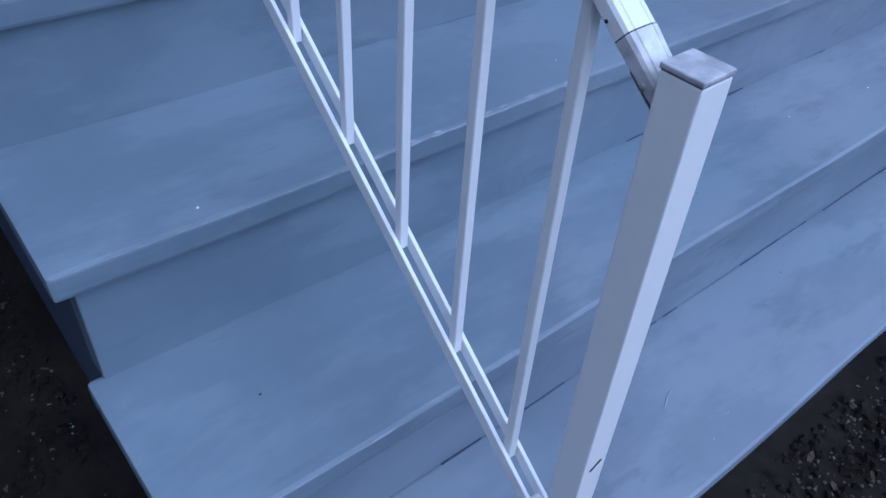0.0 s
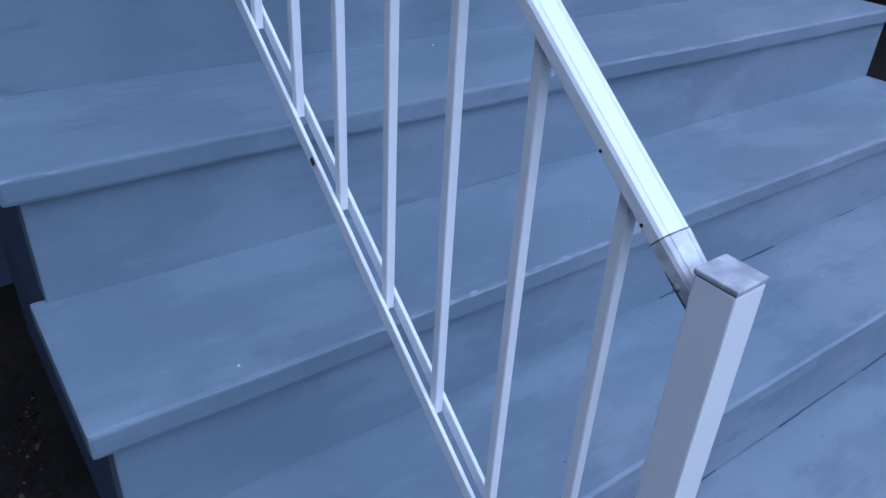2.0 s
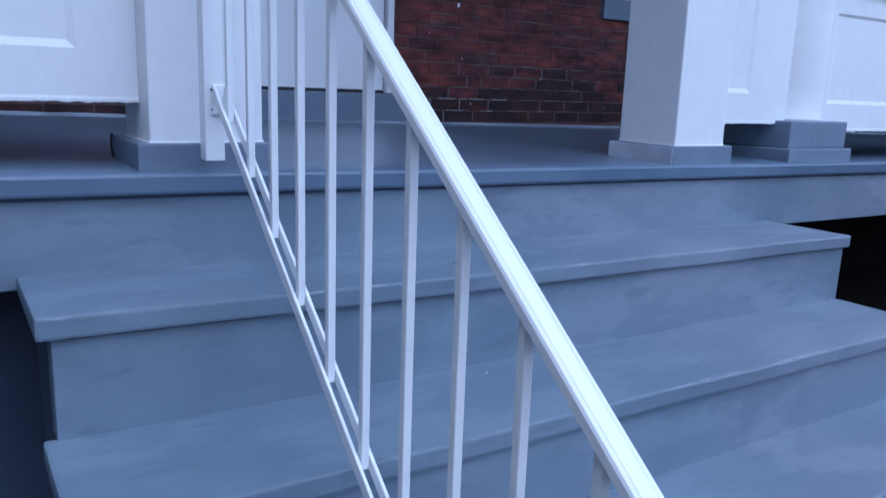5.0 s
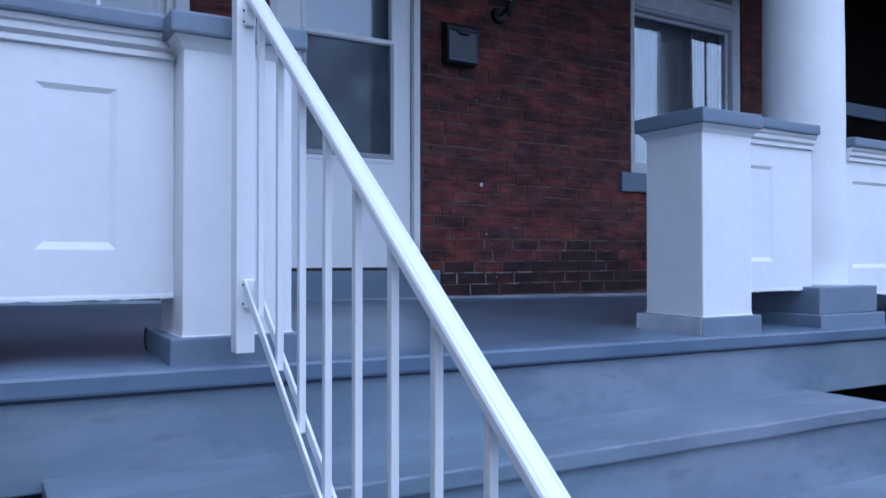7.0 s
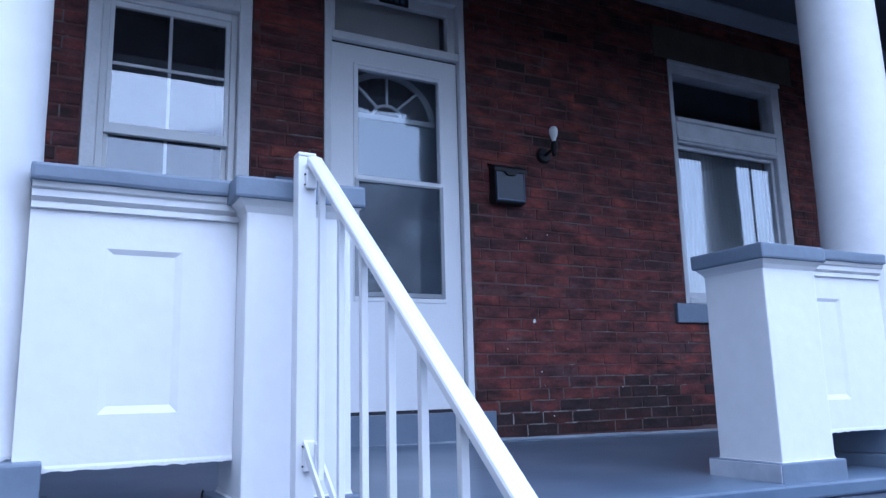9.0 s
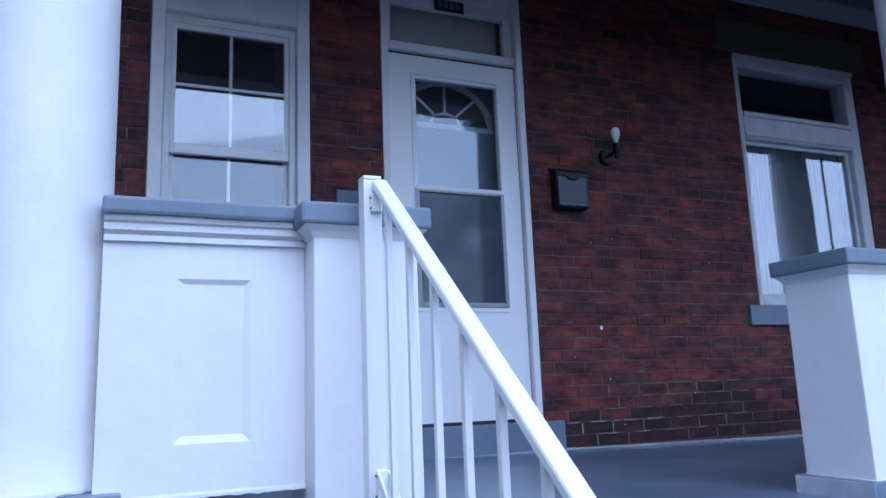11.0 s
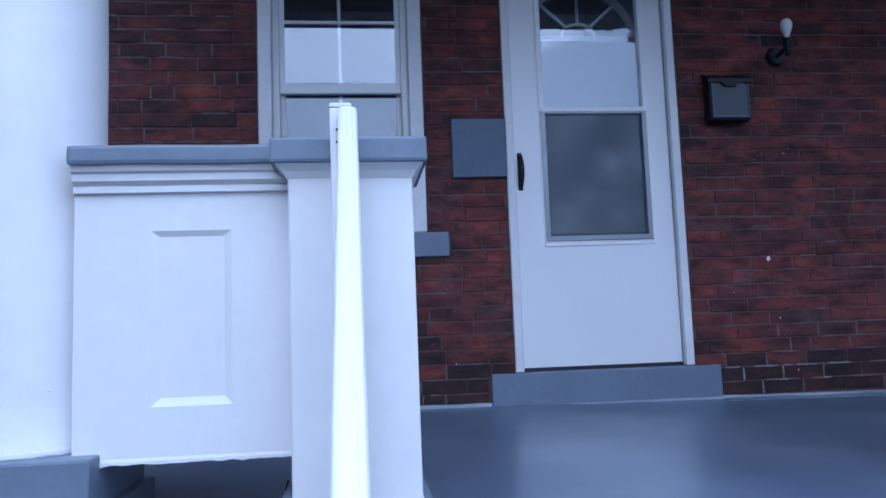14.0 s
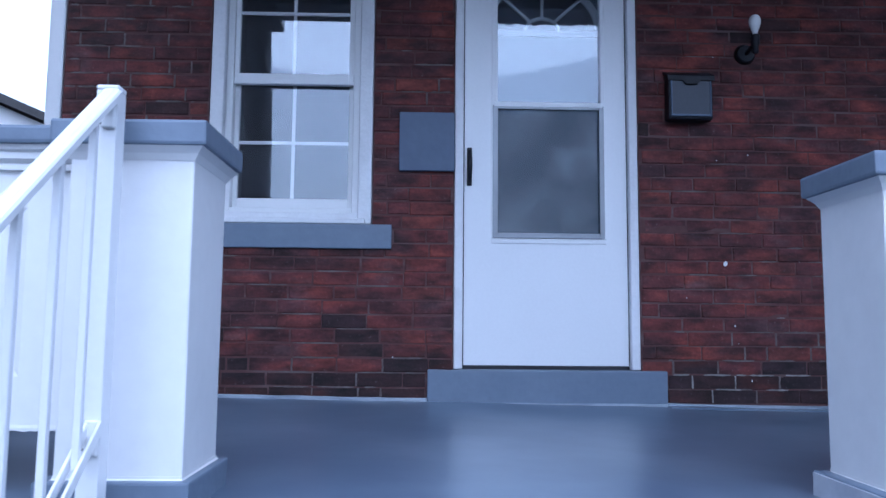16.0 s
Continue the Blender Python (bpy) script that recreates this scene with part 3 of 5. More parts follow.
def specks():
    """Tiny splashes of white paint and dark grit on the treads."""
    rnd = random.Random(8)
    for name, mat, count, label in (("paint_specks", WHITE, 18, "tiny splashes of white paint on the steps"), ("grit_specks", DARK_FILL, 14, "dark specks of grit on the steps")):
        verts, faces = [], []
        for i in range(count):
            k = rnd.choice((1, 1, 2, 2, 3, 4, 5))
            x, r = rnd.uniform(0.25, 2.6), rnd.uniform(0.0008, 0.0022)
            y = rnd.uniform(NOSE_Y[k] + 0.02, NOSE_Y[k + 1])
            z = TOP_Z[k] - K_STEPS * (x - 1.2) + 0.0012
            n = len(verts)
            sx, sy = rnd.uniform(0.6, 1.8), rnd.uniform(0.5, 1.2)
            verts += [(x + r * sx * math.cos(j * math.tau / 7), y + r * sy * math.sin(j * math.tau / 7) * rnd.uniform(0.7, 1.2), z) for j in range(7)] + [(x, y, z + 0.0025)]
            faces += [(n + j, n + (j + 1) % 7, n + 7) for j in range(7)]
        me = bpy.data.meshes.new(name)
        me.from_pydata(verts, [], faces)
        me.materials.append(mat)
        tagged(new(name, me), label, "specks", "", "stuff")


specks()
scratch = thing("paint_scratch", (1.055, 0.355, -0.002), "short pale scratch in the step paint", "scratch")
zs = TOP_Z[1] - K_STEPS * (1.055 - 1.2)
part("scratch_line", beam((1.034, 0.346, zs + 0.0012), (1.062, 0.362, zs + 0.0012), 0.0028, 0.0012, 0.0003), BEAD, scratch)
part("scratch_line", beam((1.062, 0.362, zs + 0.0012), (1.079, 0.365, zs + 0.0012), 0.0018, 0.0010, 0.0003), BEAD, scratch)

# ---- porch deck ----
WALL_Y = 3.79


def deck():
    bm = bmesh.new()
    nx, ny = 40, 14
    x0, x1, y0, y1 = -0.55, 9.0, 1.668, WALL_Y + 0.1
    def top(x, y):
        return 1.075 + 0.025 * (y - y0) / (WALL_Y - y0) - K * (x - 1.2) + 0.0015 * noise.noise((x * 1.7, y * 1.7, 2))
    g = [[bm.verts.new((x0 + (x1 - x0) * i / nx, y0 + (y1 - y0) * j / ny, 0)) for i in range(nx + 1)] for j in range(ny + 1)]
    for row in g:
        for v in row:
            v.co.z = top(v.co.x, v.co.y)
    for a, b in zip(g, g[1:]):
        for i in range(nx):
            bm.faces.new((a[i], a[i + 1], b[i + 1], b[i]))
    r = bmesh.ops.extrude_face_region(bm, geom=list(bm.faces))
    for v in [e for e in r["geom"] if isinstance(e, bmesh.types.BMVert)]:
        v.co.z += 0.0
    low = {v for row in g for v in row}
    for v in low:
        v.co.z -= 0.046
    bmesh.ops.recalc_face_normals(bm, faces=bm.faces)
    edges = [e for e in bm.edges if all(abs(v.co.y - y0) < 1e-4 for v in e.verts) and abs(e.verts[0].co.z - e.verts[1].co.z) < 0.02]
    bmesh.ops.bevel(bm, geom=edges, offset=0.008, segments=2, affect="EDGES", profile=0.5)
    for f in bm.faces:
        f.smooth = abs(f.normal.z) > 0.9
    solid("floor", bm, DECK, "grey painted porch floor with a semi-gloss sheen", "floor", smooth=False)
    fas = sag(wavy(long_box(-0.5, 9.0, 1.688, 1.75, 0.842, 1.029, 0.004, 60), 0.002, 2.5, 3))
    solid("fascia_board", fas, STEP, "grey painted fascia under the porch edge", "fascia")
    # thin dark strip deepens the shadow line below the floor edge by colour
    solid("fascia_shade", sag(wavy(long_box(-0.49, 9.0, 1.6850, 1.692, 1.0205, 1.0285, 0.0008, 80), 0.002, 9, 6)), SHADE_BLUE, "dark strip, painted shadow line under the porch edge", "trim")
    # left wall shade blue, right wall near black: the shade is in the colours
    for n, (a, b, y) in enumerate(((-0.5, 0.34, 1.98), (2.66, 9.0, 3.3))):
        solid("foundation_wall_%d" % (n + 1), wavy(long_box(a, b, y, y + 0.2, -0.3, 0.98, 0.004, 20), 0.004, 3, 5 + n), SHADE_BLUE if n == 0 else MATT_BLACK, "foundation wall under the porch, the shade there put into its colour", "wall")
    solid("foundation_wall_3", box(-0.5, -0.3, 1.8, 3.9, -0.3, 1.0), SHADE_BLUE, "foundation wall at the side of the porch, in the shade colour", "wall")
    # no joists modelled: one dark block paints the unlit void under the floor
    solid("under_porch_dark", box(2.66, 9.0, 1.76, 3.28, 0.86, 0.99), DARK_FILL, "near-black block, the dark of the void under the porch put into its colour", "joists")
    solid("floor_edge_bead", sag(wavy(long_box(-0.5, 1.23, WALL_Y - 0.022, WALL_Y + 0.004, 1.09, 1.114, 0.003, 30), 0.004, 9, 1)), BEAD, "pale bead of paint and caulk along the wall", "trim")
    solid("floor_edge_bead_2", sag(wavy(long_box(2.36, 9.0, WALL_Y - 0.022, WALL_Y + 0.004, 1.09, 1.114, 0.003, 60), 0.004, 9, 2)), BEAD, "pale bead of paint and caulk along the wall", "trim")

    solid("floor_band", sag(wavy(long_box(2.364, 9.0, WALL_Y - 0.105, WALL_Y - 0.021, 1.09, 1.1035, 0.003, 60), 0.003, 6, 4)), DECK, "thicker painted strip of floor along the wall", "floor")
    solid("floor_edge_bead_3", wavy(long_box(1.236, 2.358, 3.753, 3.768, 1.078, 1.096, 0.003, 30), 0.003, 9, 5), BEAD, "pale bead of caulk along the door sill", "trim")


deck()


# ---- brick wall ----
OPENINGS = [(0.165, 0.958, 1.93, 3.66), (1.352, 2.246, 1.10, 3.92), (3.90, 5.07, 1.90, 3.66)]
LEFT_END, RIGHT_END, WALL_TOP = -0.535, 9.0, 4.35


def wall_core():
    xs = sorted({LEFT_END, RIGHT_END, *[o[0] for o in OPENINGS], *[o[1] for o in OPENINGS]})
    zs = sorted({0.9, WALL_TOP, *[o[2] for o in OPENINGS], *[o[3] for o in OPENINGS]})
    bm = bmesh.new()
    for xa, xb in zip(xs, xs[1:]):
        for za, zb in zip(zs, zs[1:]):
            cx, cz = (xa + xb) / 2, (za + zb) / 2
            if any(o[0] < cx < o[1] and o[2] < cz < o[3] for o in OPENINGS):
                continue
            bmesh.ops.create_cube(bm, size=1, matrix=Matrix.Translation((cx, WALL_Y + 0.1535, cz)) @ Matrix.Diagonal((xb - xa, 0.30, zb - za, 1)))
    bmesh.ops.remove_doubles(bm, verts=bm.verts, dist=1e-5)
    inner = [f for f in bm.faces if len([g for g in bm.faces if g is not f and (g.calc_center_median() - f.calc_center_median()).length < 1e-5])]
    bmesh.ops.delete(bm, geom=inner, context="FACES")
    bmesh.ops.recalc_face_normals(bm, faces=bm.faces)
    return solid("wall_house", bm, MORTAR, "old red brick house wall with worn mortar joints", "wall")


HOUSE_WALL = wall_core()
solid("wall_side", box(LEFT_END, LEFT_END + 0.3, WALL_Y + 0.31, 9.0, 0.5, WALL_TOP), MORTAR, "side wall of the brick house", "wall")
solid("wall_upper", box(LEFT_END, RIGHT_END, WALL_Y + 0.02, 9.0, WALL_TOP + 0.002, 7.0), MORTAR, "upper storey of the brick house", "wall")
corner = thing("downspout", (-0.59, 3.82, 1.0), "white painted metal downspout at the corner of the house", "downspout")
part("pipe", box(-0.618, -0.542, 3.79, 3.86, 1.0, 4.2, 0.012, seg=3), WHITE_METAL, corner)
for z in (1.5, 3.4):
    part("strap", box(-0.622, -0.537, 3.784, 3.866, z, z + 0.03, 0.002), WHITE_METAL, corner)

# ---- columns, pillars and parapets ----
def ragged_paint(pts, seed, drop=0.008):
    """A thin uneven lip of paint along a level line of points (x, y), hanging or rising by up to drop."""
    rnd = random.Random(seed)
    bm = bmesh.new()
    last = None
    for i, (x, y, nx, ny, z) in enumerate(pts):
        low = z - drop * (0.25 + 0.75 * abs(noise.noise((i * 0.19, seed, 1.7)))) * rnd.uniform(0.85, 1.15)
        t = 0.0012 + 0.0006 * rnd.random()
        col = [bm.verts.new(p) for p in ((x, y, low), (x + nx * t, y + ny * t, low + 0.001), (x + nx * t, y + ny * t, z + 0.004), (x, y, z + 0.010))]
        if last:
            for k in range(3):
                bm.faces.new((last[k], col[k], col[k + 1], last[k + 1]))
        last = col
    bmesh.ops.recalc_face_normals(bm, faces=bm.faces)
    return bm


def column(x, y, r, label, capital=True):
    zf = 1.075 - K * (x - 1.2)
    root = thing("porch_column", (x, y, zf), label, "column", "round porch columns")
    part("plinth", wavy(box(x - 0.215, x + 0.215, y - 0.215, y + 0.215, zf - 0.006, zf + 0.052, 0.006, seg=2), 0.003, 8, 1), TRIM_GREY, root, "grey painted base slab")
    part("plinth_block", wavy(box(x - 0.195, x + 0.195, y - 0.195, y + 0.195, zf + 0.052, zf + 0.158, 0.006, seg=2), 0.003, 8, 2), TRIM_GREY, root, "grey painted base block")
    prof = [(r + 0.004, zf + 0.157), (r + 0.006, zf + 0.165)] + [(r + 0.002 - 0.022 * (i / 24) ** 1.6, zf + 0.175 + 2.48 * i / 24) for i in range(25)]
    shaft = lathe(prof, x, y, 56)
    sh = part("shaft", wavy(shaft, 0.0022, 5, x), WHITE_ROUGH, root, "white painted round shaft", smooth=True)
    ring = [(x + (r + 0.004) * math.cos(a), y + (r + 0.004) * math.sin(a), math.cos(a), math.sin(a), zf + 0.164) for a in [math.tau * i / 170 for i in range(171)]]
    part("ragged_paint_edge", ragged_paint(ring, int(x * 10) + 40, 0.009), WHITE_ROUGH, sh, "lumpy lower edge of the white paint")
    lumps = bmesh.new()
    rl = random.Random(int(x * 10) + 5)
    for i in range(46):
        a, h = rl.uniform(math.pi, math.tau), rl.uniform(0.19, 1.9)
        rr = r + 0.001 - 0.022 * ((h - 0.175) / 2.48 if h > 0.175 else 0) ** 1.6
        m = Matrix.Translation((x + rr * math.cos(a), y + rr * math.sin(a), zf + h)) @ Matrix.Rotation(a, 4, "Z") @ Matrix.Diagonal((0.0022, rl.uniform(0.002, 0.0045), rl.uniform(0.002, 0.008), 1))
        bmesh.ops.create_icosphere(lumps, subdivisions=1, radius=1, matrix=m)
    part("paint_lumps", lumps, WHITE_ROUGH, sh, "small lumps of old paint", smooth=True)
    if capital:
        part("capital", box(x - 0.20, x + 0.20, y - 0.20, y + 0.20, 3.715, 3.798, 0.01, seg=2), WHITE, root, "white square capital")
    else:
        part("neck", lathe([(r - 0.02, zf + 2.64), (r - 0.02, 3.798)], x, y, 40), WHITE, root, "plain white neck", smooth=True)
    return root


column(-0.097, 1.955, 0.159, "thick round white-painted porch column on a grey base")
column(3.035, 1.935, 0.160, "thick round white-painted porch column on a grey base")
column(6.53, 1.935, 0.200, "thick round white-painted porch column on a grey base", False)


def pillar(x0, y0, base_white, lower=0.002):
    x1, y1 = x0 + 0.252, y0 + 0.252
    d = -K * (x0 + 0.14 - 1.2)
    zf = 1.075 + d
    d += lower
    root = thing("porch_pillar", ((x0 + x1) / 2, (y0 + y1) / 2, zf), "square white-painted pillar with a grey cap, beside the steps", "pillar", "square pillars at the steps")
    part("base", wavy(box(x0 - 0.030, x1 + 0.022, y0 - 0.024, y1 + 0.022, zf - 0.006, zf + 0.062, 0.005, seg=2), 0.003, 9, x0), TRIM_GREY, root, "grey painted base")
    sh = box(x0, x1, y0, y1, zf + 0.058, 1.80 + d, 0.005, seg=2)
    shaft = part("shaft", wavy(sh, 0.0015, 6, x0), WHITE, root)
    part("foot", profile_ring(x0, x1, y0, y1, zf + 0.060, zf + 0.070, 0.0065, 0.001), WHITE, shaft, "lumpy white paint at the foot")
    part("moulding", profile_ring(x0, x1, y0, y1, 1.776 + d, 1.804 + d, 0.001, 0.022), WHITE, shaft, "white cove moulding")
    if base_white:
        part("overpaint", wavy(box(x0 - 0.0335, x0 - 0.0290, y0 - 0.020, y1 + 0.018, zf + 0.004, zf + 0.060, 0.001), 0.003, 25, 4), OVERPAINT, root, "whitish paint brushed over the base")
    part("cap", wavy(box(x0 - 0.032, x1 + 0.030, y0 - 0.030, y1 + 0.030, 1.804 + d, 1.856 + d, 0.007, seg=2), 0.0025, 9, x0 + 3), TRIM_GREY, root, "grey painted cap slab")
    return root


def profile_ring(x0, x1, y0, y1, z0, z1, out0, out1):
    """A collar round a rectangle that leans from out0 at its foot to out1 at its top."""
    bm = bmesh.new()
    rows = []
    for z, o in ((z0, out0), ((z0 + z1) / 2, (out0 + out1) / 2 - 0.003), (z1, out1)):
        rows.append([bm.verts.new(p) for p in ((x0 - o, y0 - o, z), (x1 + o, y0 - o, z), (x1 + o, y1 + o, z), (x0 - o, y1 + o, z))])
    for a, b in zip(rows, rows[1:]):
        for i in range(4):
            bm.faces.new((a[i], a[(i + 1) % 4], b[(i + 1) % 4], b[i]))
    bm.faces.new(list(reversed(rows[0])))
    bm.faces.new(rows[-1])
    bmesh.ops.recalc_face_normals(bm, faces=bm.faces)
    return bm


pillar(0.483, 1.732, False)
pillar(2.163, 1.722, True, -0.019)


def panel_board(x0, x1, y, z0, z1, panels):
    """A board whose face at y has sunken panels with sloping edges. panels: (x0, x1, z0, z1)."""
    bm = bmesh.new()
    xs = sorted({x0, x1, *[p[0] for p in panels], *[p[1] for p in panels]})
    zs = sorted({z0, z1, *[p[2] for p in panels], *[p[3] for p in panels]})
    def quad(*pts):
        bm.faces.new([bm.verts.new(p) for p in pts])
    for xa, xb in zip(xs, xs[1:]):
        for za, zb in zip(zs, zs[1:]):
            cx, cz = (xa + xb) / 2, (za + zb) / 2
            if any(p[0] < cx < p[1] and p[2] < cz < p[3] for p in panels):
                continue
            quad((xa, y, za), (xb, y, za), (xb, y, zb), (xa, y, zb))
    for a, b, c, d in panels:
        s, dep, sl = 0.016, 0.006, 0.017
        o = [(a, c), (b, c), (b, d), (a, d)]
        i = [(a + s, c + sl), (b - s, c + sl), (b - s, d - 0.012), (a + s, d - 0.012)]
        for n in range(4):
            m = (n + 1) % 4
            quad((o[n][0], y, o[n][1]), (o[m][0], y, o[m][1]), (i[m][0], y + dep, i[m][1]), (i[n][0], y + dep, i[n][1]))
        quad(*[(p[0], y + dep, p[1]) for p in i])
    bmesh.ops.remove_doubles(bm, verts=bm.verts, dist=1e-4)
    # sides and back
    t = 0.115
    c = [(x0, z0), (x1, z0), (x1, z1), (x0, z1)]
    for n in range(4):
        m = (n + 1) % 4
        quad((c[n][0], y, c[n][1]), (c[n][0], y + t, c[n][1]), (c[m][0], y + t, c[m][1]), (c[m][0], y, c[m][1]))
    quad(*[(p[0], y + t, p[1]) for p in reversed(c)])
    bmesh.ops.remove_doubles(bm, verts=bm.verts, dist=1e-4)
    bmesh.ops.recalc_face_normals(bm, faces=bm.faces)
    return bm


def parapet(x0, x1, y, panels, label):
    d = -K * ((x0 + x1) / 2 - 1.2) - 0.009
    root = thing("porch_parapet", ((x0 + x1) / 2, y + 0.06, 1.22 + d), label, "parapet", "panelled parapets")
    board = part("panel_board", panel_board(x0, x1, y, 1.226 + d, 1.79 + d, [(a, b, 1.335 + d, 1.694 + d) for a, b in panels]), WHITE, root, "white board with a sunken panel")
    n = int((x1 - x0) / 0.006)
    part("ragged_paint_edge", ragged_paint([(x0 + (x1 - x0) * i / n, y - 0.0004, 0, -1, 1.226 + d) for i in range(n + 1)], int(x0 * 100) + 3), WHITE, board, "uneven lower edge of the white paint")
    mould = [(y + 0.001, 1.772 + d), (y - 0.010, 1.774 + d), (y - 0.010, 1.786 + d), (y - 0.004, 1.789 + d), (y - 0.018, 1.797 + d), (y - 0.018, 1.812 + d), (y - 0.026, 1.816 + d), (y - 0.030, 1.828 + d), (y + 0.05, 1.828 + d), (y + 0.05, 1.772 + d)]
    part("moulding", profile_x(mould, x0, x1), WHITE, board, "white stepped moulding")
    part("cap", wavy(long_box(x0 - 0.004, x1 + 0.004, y - 0.040, y + 0.155, 1.828 + d, 1.868 + d, 0.008, 8), 0.0025, 7, x0), TRIM_GREY, root, "grey painted cap board")
    return root


parapet(0.045, 0.482, 1.820, [(0.197, 0.359)], "white panelled parapet with a grey cap between column and pillar")
parapet(2.416, 2.90, 1.812, [(2.520, 2.662)], "white panelled parapet with a grey cap between column and pillar")
parapet(3.12, 6.28, 1.80, [(3.158, 4.3), (4.55, 5.5)], "long white panelled parapet with a grey cap")

# ---- porch roof ----
solid("ceiling", box(-0.75, 9.0, 1.32, WALL_Y + 0.02, 4.16, 4.26, 0.0), CEIL, "painted board ceiling of the porch", "ceiling")
solid("porch_beam", box(-0.33, 9.0, 1.78, 2.1, 3.80, 4.158, 0.005), WHITE, "white painted beam on the porch columns", "beam")
solid("porch_beam_side", box(-0.33, -0.05, 2.1, WALL_Y - 0.004, 3.80, 4.158, 0.005), WHITE, "white painted side beam of the porch", "beam")
solid("crown_trim", profile_x([(WALL_Y - 0.002, 4.05), (WALL_Y - 0.03, 4.06), (WALL_Y - 0.09, 4.14), (WALL_Y - 0.09, 4.158), (WALL_Y - 0.002, 4.158)], -0.04, 9.0), TRIM_SHADE, "blue-grey crown trim where wall meets ceiling", "trim")
solid("porch_roof", box(-0.85, 9.0, 1.20, WALL_Y + 0.02, 4.262, 4.4, 0.01), ROOFING, "dark roofing over the porch", "roof")


# added out of view to keep light from the left off the floor
solid("side_shade_wall", box(-0.44, -0.34, 2.13, WALL_Y - 0.03, 1.10, 1.90, 0.004), WHITE_ROUGH, "unseen plain side parapet, added to shade the porch floor", "wall")
# added out of view; closes the right end so less light enters
solid("end_shade_wall", box(9.0, 9.2, 1.6, WALL_Y + 0.3, -0.3, 4.26, 0.0), MATT_BLACK, "unseen near-black end wall, added to cut light from the right", "wall")


def rain_chain():
    """Dark links hanging from the eave, doubled by the window glass."""
    root = thing("rain_chain", (7.12, 1.86, 2.2), "dark metal rain chain hanging from the porch eave", "chain")
    for k in range(34):
        part("link", lathe([(0.004, 2.20 + 0.048 * k), (0.020, 2.208 + 0.048 * k), (0.013, 2.232 + 0.048 * k), (0.004, 2.248 + 0.048 * k)], 7.12, 1.86, 8), BLACK, root)


rain_chain()


# ---- handrail ----
def railing():
    X = 0.603
    Y0, Y1 = 0.257, 1.629
    def low(y):
        return -0.040 + 0.804 * y
    def top(y):
        return 0.588 + 0.7995 * y
    root = thing("handrail", (X, 0.24, 0.0), "white metal handrail with square balusters on the steps", "railing")
    zf = TOP_Z[1] - K_STEPS * (X - 1.2)
    post = part("lower_post", box(0.585, 0.623, 0.219, 0.257, zf, 0.8290, 0.002, seg=2), WHITE_METAL, root, "square white lower post")
    part("cap_gap", box(0.5858, 0.6222, 0.2198, 0.2562, 0.8285, 0.8303, 0), DARK_FILL, post, "thin dark gap under the cap")
    part("post_cap", box(0.5842, 0.6238, 0.2182, 0.2578, 0.8299, 0.8350, 0.0015, seg=2), SCUFFED, post, "scuffed grey-white post cap")
    part("scuff", beam((0.5955, 0.2184, 0.343), (0.6125, 0.2184, 0.353), 0.0008, 0.0035, 0.0), DARK_FILL, post, "dark scuff on the post")
    up = part("upper_post", box(0.573, 0.614, 1.629, 1.670, 1.114, 1.902, 0.002, seg=2), WHITE_METAL, root, "square white upper post")
    part("post_cap", box(0.5725, 0.6145, 1.6285, 1.6705, 1.903, 1.912, 0.003, seg=2), WHITE_METAL, up, "white post cap")
    # hand bar: flat top with two shallow grooves
    a, b = Vector((X + 0.0040, Y0 + 0.024, top(Y0 + 0.024))), Vector((X + 0.0045, Y1 - 0.004, top(Y1 - 0.004)))
    d = (b - a).normalized()
    u = Vector((1, 0, 0)).cross(d)
    sec = [(-0.0178, -0.0005), (-0.0178, 0.0105), (-0.0160, 0.0140), (-0.0125, 0.0158), (-0.0115, 0.0146), (-0.0105, 0.0160), (0.0, 0.0170), (0.0065, 0.0164), (0.0075, 0.0150), (0.0085, 0.0162), (0.0150, 0.0140), (0.0178, 0.0100), (0.0178, -0.0005), (0.0150, -0.0035), (0.0138, -0.001), (-0.0138, -0.001), (-0.0150, -0.0035)]
    def bar(p, q, s=1.0, s2=None):
        s2 = s2 or s
        bm = bmesh.new()
        f = [bm.verts.new(p + Vector((1, 0, 0)) * c * s + u * h * s) for c, h in sec]
        g = [bm.verts.new(q + Vector((1, 0, 0)) * c * s2 + u * h * s2) for c, h in sec]
        bm.faces.new(f)
        bm.faces.new(list(reversed(g)))
        for i in range(len(sec)):
            j = (i + 1) % len(sec)
            bm.faces.new((f[i], g[i], g[j], f[j]))
        bmesh.ops.recalc_face_normals(bm, faces=bm.faces)
        return bm
    hb = part("hand_bar", bar(a + d * 0.028, b), WHITE_METAL, root, "white moulded hand bar with shallow grooves")
    # end sleeve at the lower post, with its dark seam
    sl = part("end_sleeve", bar(a - d * 0.030, a + d * 0.027, 0.90, 1.03), WORN_WHITE, root, "white end sleeve with a dark seam")
    part("sleeve_lip", beam(a - d * 0.030 - u * 0.0045, a + d * 0.004 - u * 0.0045, 0.027, 0.005, 0.001), WORN_METAL, sl, "dark worn underside of the sleeve")
    part("seam", bar(a + d * 0.0270, a + d * 0.0282, 1.004), DARK_FILL, sl, "thin dark seam")
    for sx in (-0.0188, 0.0188):
        for along in (-0.012, 0.045, 0.115):
            c = a + d * along + Vector((sx * 0.90, 0, 0)) + u * 0.001
            bm = bmesh.new()
            bmesh.ops.create_uvsphere(bm, u_segments=10, v_segments=6, radius=0.0021 if along > 0 else 0.0034, matrix=Matrix.Translation(c))
            part("screw", bm, BLACK if along > 0 else WORN_METAL, hb if along > 0 else sl, "small screw head")
